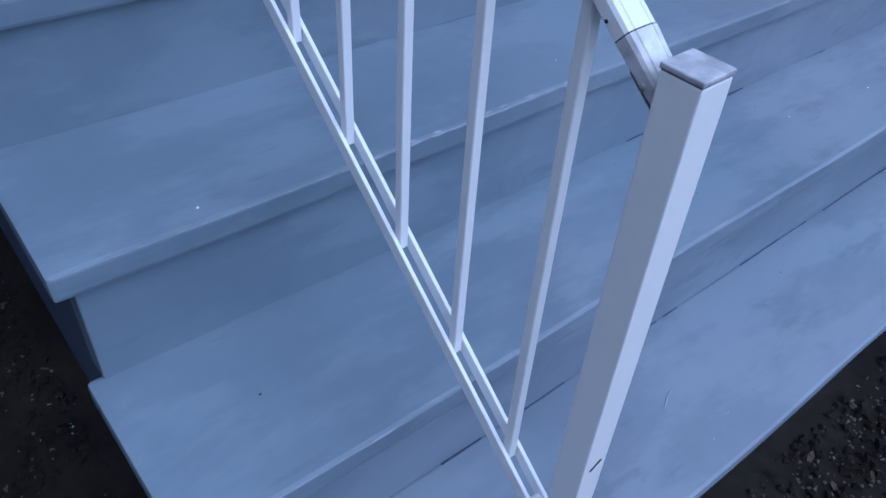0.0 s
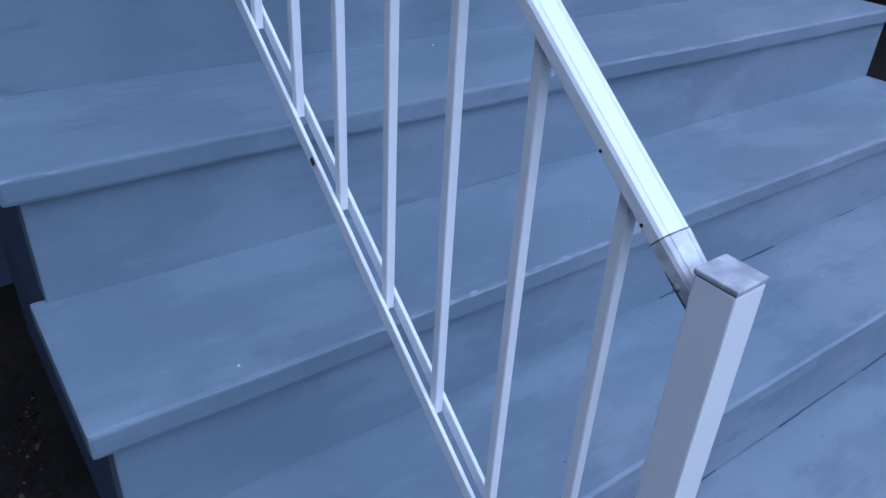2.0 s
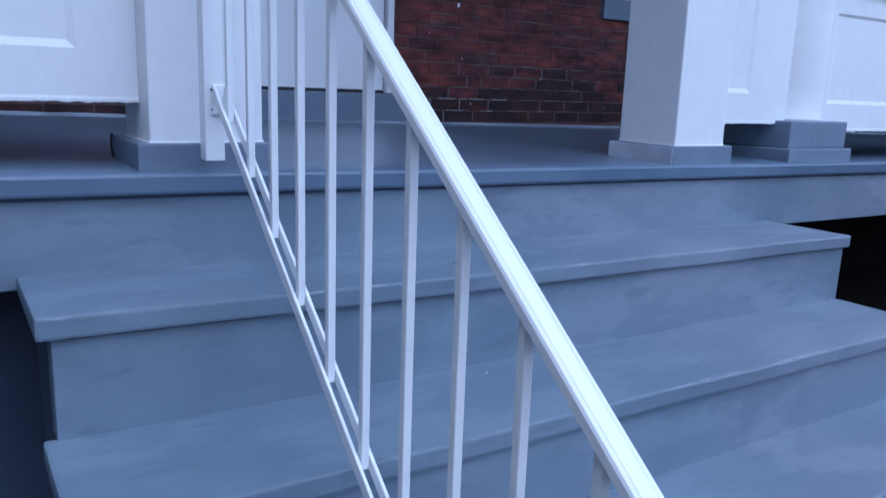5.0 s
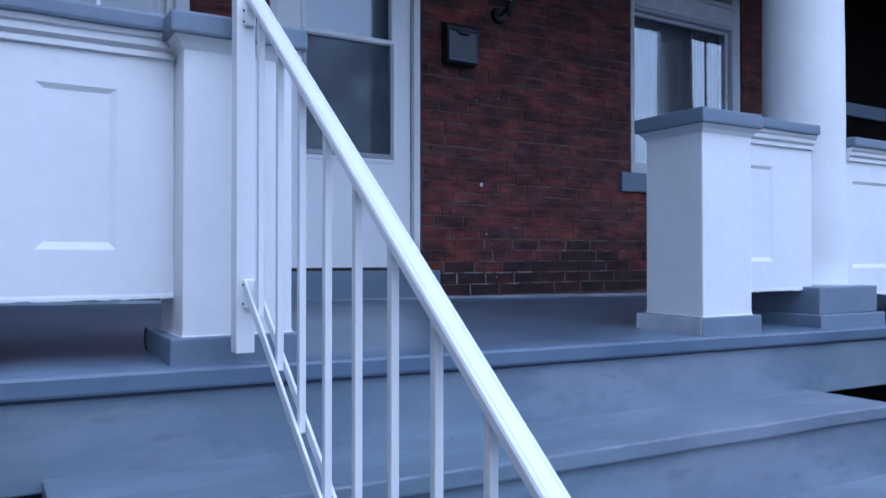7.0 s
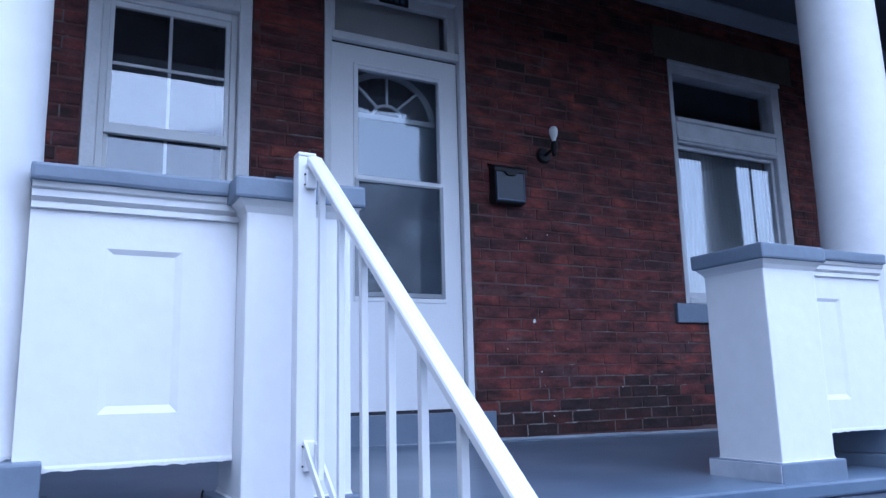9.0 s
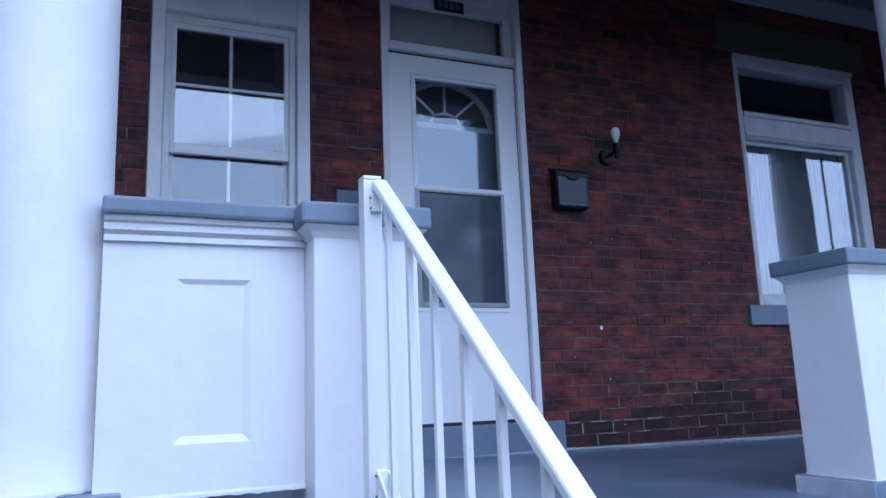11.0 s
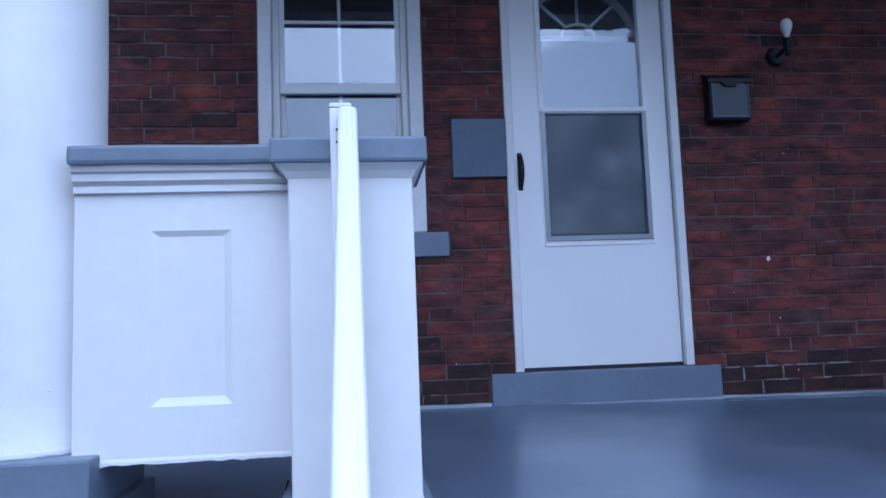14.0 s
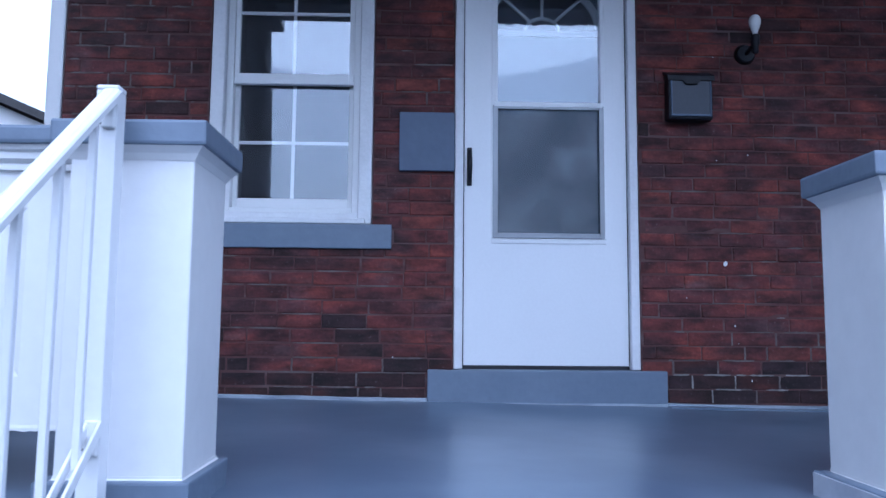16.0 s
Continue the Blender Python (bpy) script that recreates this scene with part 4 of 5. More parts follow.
    part("bracket", box(X - 0.016, X + 0.010, 1.619, 1.6285, 1.825, 1.868, 0.003), WHITE_METAL, up, "white bracket with screws")
    part("bracket", box(X - 0.016, X + 0.010, 1.619, 1.6285, 1.210, 1.275, 0.003), WHITE_METAL, up, "white bracket with screws")
    for z in (1.834, 1.858, 1.222, 1.263):
        bm = bmesh.new()
        bmesh.ops.create_uvsphere(bm, u_segments=8, v_segments=6, radius=0.0026, matrix=Matrix.Translation((X - 0.0164, 1.623, z)))
        part("screw", bm, BLACK, up, "dark screw head")
    # lower rail: two flat bars, the balusters stand between them
    p, q = Vector((X, Y0, low(Y0))), Vector((X, Y1, low(Y1)))
    ch = bmesh.new()
    for sx in (-0.0120, 0.0120):
        beam(p + Vector((sx, 0, -0.004)), q + Vector((sx, 0, -0.004)), 0.0060, 0.021, 0.0010, ch)
    part("lower_rail", ch, WHITE_METAL, root, "white lower rail of two flat bars")
    part("channel_end", box(X - 0.0165, X + 0.0165, 0.2575, 0.292, low(0.27) - 0.03, low(0.27) + 0.012, 0.004), WHITE_METAL, root, "white end bracket of the lower rail")
    # chipped spot on the lower rail
    part("chip", beam((X - 0.0152, 0.878, low(0.878) - 0.002), (X - 0.0152, 0.887, low(0.887) - 0.002), 0.0012, 0.010, 0.0), DARK_FILL, root, "dark chip in the paint")
    for i in range(11):
        y = 0.343 + 0.1214 * i
        part("baluster", box(X - 0.0058, X + 0.0074, y - 0.0066, y + 0.0066, low(y) - 0.014, top(y) - 0.006, 0.0012), WHITE_METAL, root)
    return root


railing()


# ---- front door ----
def front_door():
    y = 3.83
    # stone sill under the door
    sill = thing("door_sill", (1.8, 3.8, 1.09), "grey painted stone sill under the front door", "sill")
    part("sill_block", wavy(long_box(1.232, 2.362, 3.765, 4.0, 1.085, 1.247, 0.006, 10), 0.002, 5, 2), TRIM_GREY, sill)
    door = thing("door_1", (1.8, 3.83, 1.25), "white storm door with a screen, closed, before a grey inner door", "door", kind="structure")
    f = bmesh.new()
    for a, b, c, d in ((1.354, 1.396, 1.249, 3.90), (2.202, 2.244, 1.249, 3.90)):
        box(a, b, 3.793, 4.07, c, d, 0.004, f)
    box(1.396, 2.202, 3.796, 4.07, 3.325, 3.372, 0.004, f)
    box(1.396, 2.202, 3.800, 3.95, 3.690, 3.90, 0.004, f)
    box(1.354, 2.244, 3.793, 3.95, 3.90, 3.92, 0.002, f)
    part("door_frame", f, OLD_WHITE, door, "weathered white door frame")
    # transom above
    t = bmesh.new()
    for a, b, c, d in ((1.397, 2.201, 3.373, 3.392), (1.397, 2.201, 3.628, 3.689), (1.397, 1.43, 3.392, 3.628), (2.150, 2.201, 3.392, 3.628)):
        box(a, b, 3.84, 3.885, c, d, 0.003, t)
    part("transom_sash", t, OLD_WHITE, door, "weathered white transom sash")
    g = part("transom_pane", box(1.428, 2.152, 3.860, 3.864, 3.390, 3.630, 0), PANE, door, "clear transom pane")
    g.visible_shadow = False
    # added pale sheet gives the pane the tone of the ceiling it reflects
    part("transom_backing", box(1.428, 2.152, 3.95, 3.954, 3.374, 3.688, 0), PALE_SHEET, door, "plain added sheet behind the transom, stands in for the reflected ceiling")
    # small dark number plate on the top rail of the transom, its figures as bars
    np_ = part("number_plate", box(1.700, 1.888, 3.828, 3.838, 3.622, 3.700, 0.002), BLACK, door, "small black number plate")
    for k in range(4):
        part("figure_bar", box(1.722 + 0.038 * k, 1.746 + 0.038 * k, 3.8262, 3.8285, 3.638, 3.684, 0), PLATE_GREY, np_, "pale bar in place of a figure")
    # storm door leaf: stiles and rails round the opening
    leaf = bmesh.new()
    gx0, gx1, gz0, gz1 = 1.564, 2.072, 1.884, 3.178
    for a, b, c, d in ((1.4025, gx0, 1.266, 3.313), (gx1, 2.1965, 1.266, 3.313), (gx0, gx1, 1.266, gz0), (gx0, gx1, gz1, 3.313)):
        box(a, b, y, y + 0.034, c, d, 0.0, leaf)
    bmesh.ops.remove_doubles(leaf, verts=leaf.verts, dist=1e-4)
    lf = part("storm_door_leaf", leaf, WHITE_METAL, door, "smooth white storm door leaf")
    edge = bmesh.new()
    for a, b, c, d in ((1.535, 1.562, gz0 - 0.012, gz1 + 0.02), (2.074, 2.095, gz0 - 0.012, gz1 + 0.02), (1.535, 2.095, gz0 - 0.034, gz0 - 0.012), (1.535, 2.095, gz1 + 0.02, gz1 + 0.034)):
        box(a, b, y - 0.006, y + 0.002, c, d, 0.002, edge)
    part("glazing_bead", edge, WHITE_METAL, lf, "raised white bead round the panes")
    part("meeting_rail", box(1.545, 2.083, y - 0.010, y + 0.012, 2.526, 2.551, 0.003), WHITE_METAL, lf, "white rail between the panes")
    sf = bmesh.new()
    for a, b, c, d in ((1.540, 1.566, 1.876, 2.534), (2.064, 2.088, 1.876, 2.534), (1.566, 2.064, 1.876, 1.902), (1.566, 2.064, 2.515, 2.534)):
        box(a, b, y - 0.008, y + 0.006, c, d, 0.002, sf)
    ms = material("dull_aluminium", (0.30, 0.31, 0.33), 0.45, metal=0.6, spread=0.08)
    part("screen_frame", sf, ms, lf, "dull grey aluminium screen frame")
    s = part("insect_screen", box(1.564, 2.066, y + 0.0, y + 0.0012, 1.90, 2.517, 0), SCREEN, lf, "grey insect screen")
    s.visible_shadow = False
    for c, d, gm in ((gz0 + 0.01, 2.54, SCREEN_PANE), (2.556, gz1, STORM)):
        g = part("pane", box(gx0 - 0.002, gx1 + 0.002, y + 0.016, y + 0.020, c, d, 0), gm, lf, "clear storm pane")
        g.visible_shadow = False
    hb = bmesh.new()
    last = None
    for i in range(25):
        p = i / 24
        bow, z = y - 0.018 - 0.032 * math.sin(math.pi * p) ** 0.7, 2.140 + 0.17 * p
        r = 0.0055 + 0.0035 * math.sin(math.pi * p)
        ring = [hb.verts.new((1.427 + 1.25 * r * math.cos(math.tau * k / 10), bow + r * math.sin(math.tau * k / 10), z)) for k in range(10)]
        if last:
            for k in range(10):
                hb.faces.new((last[k], last[(k + 1) % 10], ring[(k + 1) % 10], ring[k]))
        else:
            hb.faces.new(ring[::-1])
        last = ring
    hb.faces.new(last)
    h = part("door_handle", hb, BLACK, lf, "black bowed pull handle", smooth=True)
    for z in (2.16, 2.29):
        part("handle_stem", box(1.421, 1.433, y - 0.030, y + 0.004, z - 0.006, z + 0.006, 0.002), BLACK, h)
    part("handle_plate", box(1.415, 1.439, y - 0.004, y + 0.002, 2.13, 2.32, 0.004), BLACK, h)
    part("threshold_shadow_gap", box(1.398, 2.20, y + 0.002, y + 0.06, 1.2475, 1.264, 0), DARK_FILL, door, "dark gap under the door")
    gap = bmesh.new()
    for a, b, c, d in ((1.397, 2.201, 3.314, 3.3245), (2.1970, 2.2015, 1.266, 3.3135), (1.3965, 1.4020, 1.266, 3.3135)):
        box(a, b, y + 0.004, y + 0.03, c, d, 0, gap)
    part("door_gap", gap, DARK_FILL, door, "thin dark gap round the storm door")
    # inner door with a half-round light
    yi = 4.004
    cx, cz, r, rz = 1.812, 2.985, 0.298, 0.258
    bm = bmesh.new()
    n = 28
    arc = [(cx + r * math.cos(math.pi * i / n), cz + rz * math.sin(math.pi * i / n)) for i in range(n + 1)]
    out = [(2.20, cz)] + [(2.20, cz + (3.33 - cz) * i / 8) for i in range(1, 9)] + [(2.20 - 0.8 * i / 12, 3.33) for i in range(1, 13)] + [(1.40, 3.33 - (3.33 - cz) * i / 8) for i in range(1, 9)]
    # upper part: strips from the arc out to the edge
    m = len(out)
    front_a = [bm.verts.new((*[(arc[round(i * n / (m - 1))][0])], yi, arc[round(i * n / (m - 1))][1])) for i in range(m)]
    front_o = [bm.verts.new((x, yi, z)) for x, z in out]
    for i in range(m - 1):
        try:
            bm.faces.new((front_a[i], front_o[i], front_o[i + 1], front_a[i + 1]))
        except ValueError:
            pass
    a, b, c, d = (bm.verts.new(p) for p in ((1.40, yi, 1.25), (2.20, yi, 1.25), (2.20, yi, cz), (1.40, yi, cz)))
    bm.faces.new((a, b, c, d))
    bmesh.ops.remove_doubles(bm, verts=bm.verts, dist=1e-5)
    bmesh.ops.dissolve_degenerate(bm, edges=bm.edges, dist=1e-5)
    r2 = bmesh.ops.extrude_face_region(bm, geom=list(bm.faces))
    bmesh.ops.translate(bm, verts=[v for v in r2["geom"] if isinstance(v, bmesh.types.BMVert)], vec=(0, 0.042, 0))
    bmesh.ops.recalc_face_normals(bm, faces=bm.faces)
    inner = part("inner_door", bm, INNER_DOOR, door, "grey inner door with a half-round fanlight")
    fan = bmesh.new()
    for k in range(n):
        for rr, rv in ((r, rz), (0.088, 0.066)):
            p = (cx + rr * math.cos(math.pi * k / n), yi - 0.004, cz + rv * math.sin(math.pi * k / n))
            q = (cx + rr * math.cos(math.pi * (k + 1) / n), yi - 0.004, cz + rv * math.sin(math.pi * (k + 1) / n))
            beam(p, q, 0.014, 0.036 if rr == r else 0.015, 0, fan)
    for ang in (45, 90, 135):
        ca, sa = math.cos(radians(ang)), math.sin(radians(ang))
        beam((cx + 0.088 * ca, yi - 0.004, cz + 0.066 * sa), (cx + r * ca, yi - 0.004, cz + rz * sa), 0.014, 0.015, 0, fan)
    box(cx - r - 0.018, cx + r + 0.018, yi - 0.011, yi + 0.003, cz - 0.030, cz + 0.002, 0.002, fan)
    part("fanlight_bars", fan, VINYL, inner, "white sunburst glazing bars")
    g = part("fanlight_pane", prism([(cx + r * math.cos(math.pi * i / n), cz + rz * math.sin(math.pi * i / n)) for i in range(n + 1)], yi + 0.012, yi + 0.016), PANE, inner, "half-round pane")
    g.visible_shadow = False
    pan = bmesh.new()
    for x in (1.48, 1.86):
        for z0, z1 in ((1.35, 1.80),):
            box(x, x + 0.26, yi - 0.006, yi + 0.002, z0, z1, 0.005, pan)
    part("raised_panels", pan, INNER_DOOR, inner, "raised door panels")
    return door


front_door()


# ---- windows ----
def window_left():
    root = thing("window_1", (0.56, 3.83, 1.93), "white double-hung window with grilles, above a grey sill", "window", kind="structure")
    f = bmesh.new()
    for a, b, c, d in ((0.168, 0.232, 1.932, 3.655), (0.888, 0.955, 1.932, 3.655), (0.232, 0.888, 3.36, 3.655), (0.232, 0.888, 1.932, 1.985)):
        box(a, b, 3.794, 3.93, c, d, 0.004, f)
    part("window_frame", f, OLD_WHITE, root, "old white wooden casing")
    part("window_stool", box(0.20, 0.925, 3.775, 3.86, 1.930, 1.958, 0.004), OLD_WHITE, root, "white wooden ledge")
    vx0, vx1 = 0.233, 0.887
    v = bmesh.new()
    for a, b, c, d in ((vx0, 0.266, 1.986, 3.359), (0.854, vx1, 1.986, 3.359), (0.266, 0.854, 3.318, 3.359), (0.266, 0.854, 1.986, 2.012)):
        box(a, b, 3.838, 3.92, c, d, 0.003, v)
    part("vinyl_frame", v, VINYL, root, "white vinyl frame")
    for name, y, z0, z1, bars in (("upper_sash", 3.848, 2.630, 3.317, 2.992), ("lower_sash", 3.884, 2.013, 2.668, 2.344)):
        s = bmesh.new()
        for a, b, c, d in ((0.267, 0.290, z0, z1), (0.830, 0.853, z0, z1), (0.290, 0.830, z0, z0 + 0.052), (0.290, 0.830, z1 - 0.030, z1)):
            box(a, b, y, y + 0.026, c, d, 0.002, s)
        sash = part(name, s, VINYL, root, "white vinyl sash")
        gr = bmesh.new()
        box(0.549, 0.565, y + 0.008, y + 0.014, z0 + 0.03, z1 - 0.03, 0, gr)
        box(0.290, 0.830, y + 0.0075, y + 0.0145, bars - 0.008, bars + 0.008, 0, gr)
        part("grille", gr, VINYL, sash, "white flat grille bars")
        g = part("pane", box(0.288, 0.832, y + 0.004, y + 0.007, z0 + 0.03, z1 - 0.03, 0), PANE_VINYL, sash, "clear pane")
        g.visible_shadow = False
    sill = thing("window_sill", (0.5, 3.79, 1.81), "grey painted stone sill under the window", "sill", "stone window sills")
    part("sill_stone", wavy(long_box(-0.02, 1.055, 3.772, 3.99, 1.812, 1.929, 0.006, 8), 0.002, 6, 1), TRIM_GREY, sill)
    return root


window_left()


def window_right(x0, name):
    x1 = x0 + 1.16
    root = thing(name, ((x0 + x1) / 2, 3.83, 1.90), "old white window with a transom light, above a grey sill", "window", kind="structure")
    f = bmesh.new()
    for a, b, c, d in ((x0 + 0.003, x0 + 0.045, 1.902, 3.655), (x1 - 0.095, x1 - 0.003, 1.902, 3.655), (x0 + 0.045, x1 - 0.095, 3.565, 3.655), (x0 + 0.045, x1 - 0.095, 3.045, 3.245), (x0 + 0.045, x1 - 0.095, 1.902, 1.945)):
        box(a, b, 3.80, 3.93, c, d, 0.006, f)
    part("window_frame", f, AGED_WHITE, root, "old white wooden frame with a broad middle rail")
    m = bmesh.new()
    box(x0 + 0.04, x1 - 0.09, 3.786, 3.80, 3.06, 3.085, 0.004, m)
    box(x0 + 0.04, x1 - 0.09, 3.782, 3.80, 3.20, 3.235, 0.006, m)
    box(x0 + 0.0, x1 - 0.0, 3.782, 3.80, 3.625, 3.658, 0.006, m)
    part("moulding", m, AGED_WHITE, root, "white moulded strips")
    s = bmesh.new()
    for a, b, c, d in ((x0 + 0.046, x0 + 0.075, 1.946, 3.044), (x1 - 0.126, x1 - 0.096, 1.946, 3.044), (x0 + 0.075, x1 - 0.126, 1.946, 1.985), (x0 + 0.075, x1 - 0.126, 3.015, 3.044)):
        box(a, b, 3.84, 3.87, c, d, 0.003, s)
    sash = part("sash", s, AGED_WHITE, root, "white sash")
    for c, d, y in ((1.98, 3.02, 3.853), (3.245, 3.565, 3.853)):
        g = part("pane", box(x0 + 0.045, x1 - 0.095, y, y + 0.004, c, d, 0), PANE_SASH, sash, "clear pane")
        g.visible_shadow = False
    folds = bmesh.new()
    last = None
    for i in range(181):
        x = x0 + 0.05 + (x1 - x0 - 0.15) * i / 180
        y = 3.945 + 0.003 * math.sin(x * 175) + 0.004 * noise.noise((x * 20, 3, 1))
        col = [folds.verts.new((x, y + 0.001 * math.sin(x * 175 + 0.4 * k), 1.96 + 0.27 * k)) for k in range(5)]
        if last:
            for a, b, c, d in zip(last, col, col[1:], last[1:]):
                folds.faces.new((a, b, c, d))
        last = col
    bmesh.ops.solidify(folds, geom=list(folds.faces), thickness=0.0015)
    cloth = thing("curtain", ((x0 + x1) / 2, 3.945, 1.96), "grey pleated curtain behind the window glass", "curtain")
    part("curtain_cloth", folds, CURTAIN, cloth, smooth=True)
    sill = thing("window_sill", ((x0 + x1) / 2, 3.79, 1.77), "grey painted stone sill under the window", "sill", "stone window sills")
    part("sill_stone", wavy(long_box(x0 - 0.115, x1 + 0.10, 3.765, 3.99, 1.771, 1.90, 0.006, 8), 0.002, 6, x0), TRIM_GREY, sill)
    lin = thing("window_lintel", ((x0 + x1) / 2, 3.79, 3.66), "rough brown stone lintel above the window", "lintel", "stone lintels")
    part("lintel_stone", wavy(long_box(x0 - 0.13, x1 + 0.13, 3.778, 3.95, 3.660, 3.90, 0.006, 10), 0.004, 7, x0), LINTEL, lin)
    return root


window_right(3.905, "window_2")
# near-black sheet with a grey bar, for a dark area of unknown make
solid("dark_wall_sheet", box(5.78, 9.0, 3.755, 3.786, 1.07, 4.05, 0.003), MATT_BLACK, "plain near-black sheet over the neighbouring half of the porch wall", "wall")
ledge = thing("grey_bar", (6.6, 3.7, 2.4), "short grey bar on the near-black sheet", "ledge")
part("bar_block", box(6.1, 6.88, 3.70, 3.754, 2.515, 2.625, 0.004), TRIM_GREY, ledge)

# plain boxes behind the openings; the rooms' dimness is in their dark colour
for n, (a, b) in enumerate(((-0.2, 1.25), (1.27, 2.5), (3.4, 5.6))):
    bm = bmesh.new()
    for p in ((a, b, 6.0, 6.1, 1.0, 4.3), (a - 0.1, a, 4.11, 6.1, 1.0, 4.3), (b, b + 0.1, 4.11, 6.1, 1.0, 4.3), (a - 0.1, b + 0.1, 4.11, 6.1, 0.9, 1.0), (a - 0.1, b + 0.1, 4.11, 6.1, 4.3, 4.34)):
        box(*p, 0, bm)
    solid("room_shell_%d" % (n + 1), bm, ROOM, "plain added box behind the glass, room dimness put into its grey", "room")


# ---- small things on the wall ----
def mailbox():
    root = thing("mailbox", (2.49, 3.76, 2.47), "black metal letter box on the brick wall", "mailbox")
    bm = profile_x([(3.786, 2.464), (3.722, 2.464), (3.716, 2.474), (3.716, 2.668), (3.786, 2.70)], 2.388, 2.600)
    bmesh.ops.bevel(bm, geom=list(bm.edges), offset=0.004, segments=2, affect="EDGES")
    part("body", bm, BLACK, root)
    lid = profile_x([(3.786, 2.716), (3.712, 2.682), (3.706, 2.673), (3.706, 2.652), (3.713, 2.652), (3.716, 2.671), (3.786, 2.704)], 2.380, 2.608)
    lid_part = part("lid", lid, BLACK, root, "black sloping lid")
    body = part("front_plate", box(2.402, 2.586, 3.7135, 3.7165, 2.486, 2.650, 0.001), SHEEN_BLACK, root, "black front plate, sky sheen put into its colour")
    rim = bmesh.new()
    for p in ((2.396, 2.592, 2.476, 2.486), (2.396, 2.402, 2.486, 2.65), (2.586, 2.592, 2.486, 2.65)):
        box(p[0], p[1], 3.709, 3.717, p[2], p[3], 0.001, rim)
    part("rim", rim, PLATE_GREY, body, "raised rim in a lighter blue-grey")
    part("lid_pull", prism([(2.452, 2.650), (2.538, 2.650), (2.524, 2.632), (2.466, 2.632)], 3.700, 3.709), BLACK, lid_part, "small lid pull")
    root.location += Vector((-0.008, 0, -0.014))


def wall_lamp():
    root = thing("wall_lamp", (2.79, 3.72, 2.80), "bare white bulb in a dark wall holder", "lamp")
    bm = bmesh.new()
    bmesh.ops.create_cone(bm, cap_ends=True, segments=28, radius1=0.052, radius2=0.040, depth=0.024, matrix=Matrix.Translation((2.785, 3.778, 2.785)) @ Euler((radians(90), 0, 0)).to_matrix().to_4x4())
    part("back_plate", bm, BLACK, root, "dark round back plate", smooth=True)
    part("arm", beam((2.785, 3.775, 2.78), (2.79, 3.690, 2.80), 0.018, 0.018, 0.004), BLACK, root)
    socket = part("socket", lathe([(0.008, 2.752), (0.015, 2.758), (0.014, 2.785), (0.020, 2.80), (0.020, 2.842), (0.016, 2.846)], 2.793, 3.682, 20), BLACK, root, "dark socket", smooth=True)
    prof = [(0.012, 2.846), (0.013, 2.858), (0.020, 2.876), (0.0265, 2.894), (0.029, 2.912), (0.026, 2.928), (0.018, 2.940), (0.006, 2.945)]
    part("bulb", lathe(prof, 2.793, 3.682, 24), BULB_GLASS, socket, "white opal bulb", smooth=True)
    root.location.z += 0.014


mailbox()
wall_lamp()
plate = thing("cover_plate", (1.22, 3.78, 2.19), "flat grey painted cover plate on the brick wall", "cover plate")
part("plate", wavy(box(1.085, 1.353, 3.772, 3.789, 2.190, 2.478, 0.003), 0.0015, 8, 4), PLATE_GREY, plate)
fleck = bmesh.new()
bmesh.ops.create_icosphere(fleck, subdivisions=2, radius=1, matrix=Matrix.Translation((2.657, 3.782, 1.758)) @ Matrix.Diagonal((0.009, 0.003, 0.013, 1)))
tagged(part("plaster_fleck", wavy(fleck, 0.003, 60, 1), WHITE_ROUGH), "white fleck of filler on the brick wall", "fleck")

CH, BL, HD = 0.0677, 0.2127, 0.1063


def lay_courses():
    """The wall's courses, bottom up: for each the bed height and the ends of its bricks, stretchers with an odd header."""
    rnd = random.Random(11)
    out = []
    for r in range(int((4.12 - 1.09) / CH)):
        x = LEFT_END - (BL / 2 if r % 2 else 0) - rnd.uniform(0.0, 0.05)
        ends = []
        while x < RIGHT_END - 0.05:
            w = HD if rnd.random() < 0.09 else BL * rnd.uniform(0.94, 1.04)
            ends.append((x, x + w))
            x += w
        out.append((1.095 + CH * r, ends))
    return out


def bed_wave(x, z):
    return 0.0034 * noise.noise((x * 1.6, z * 3.0, 4.0))


COURSES = lay_courses()


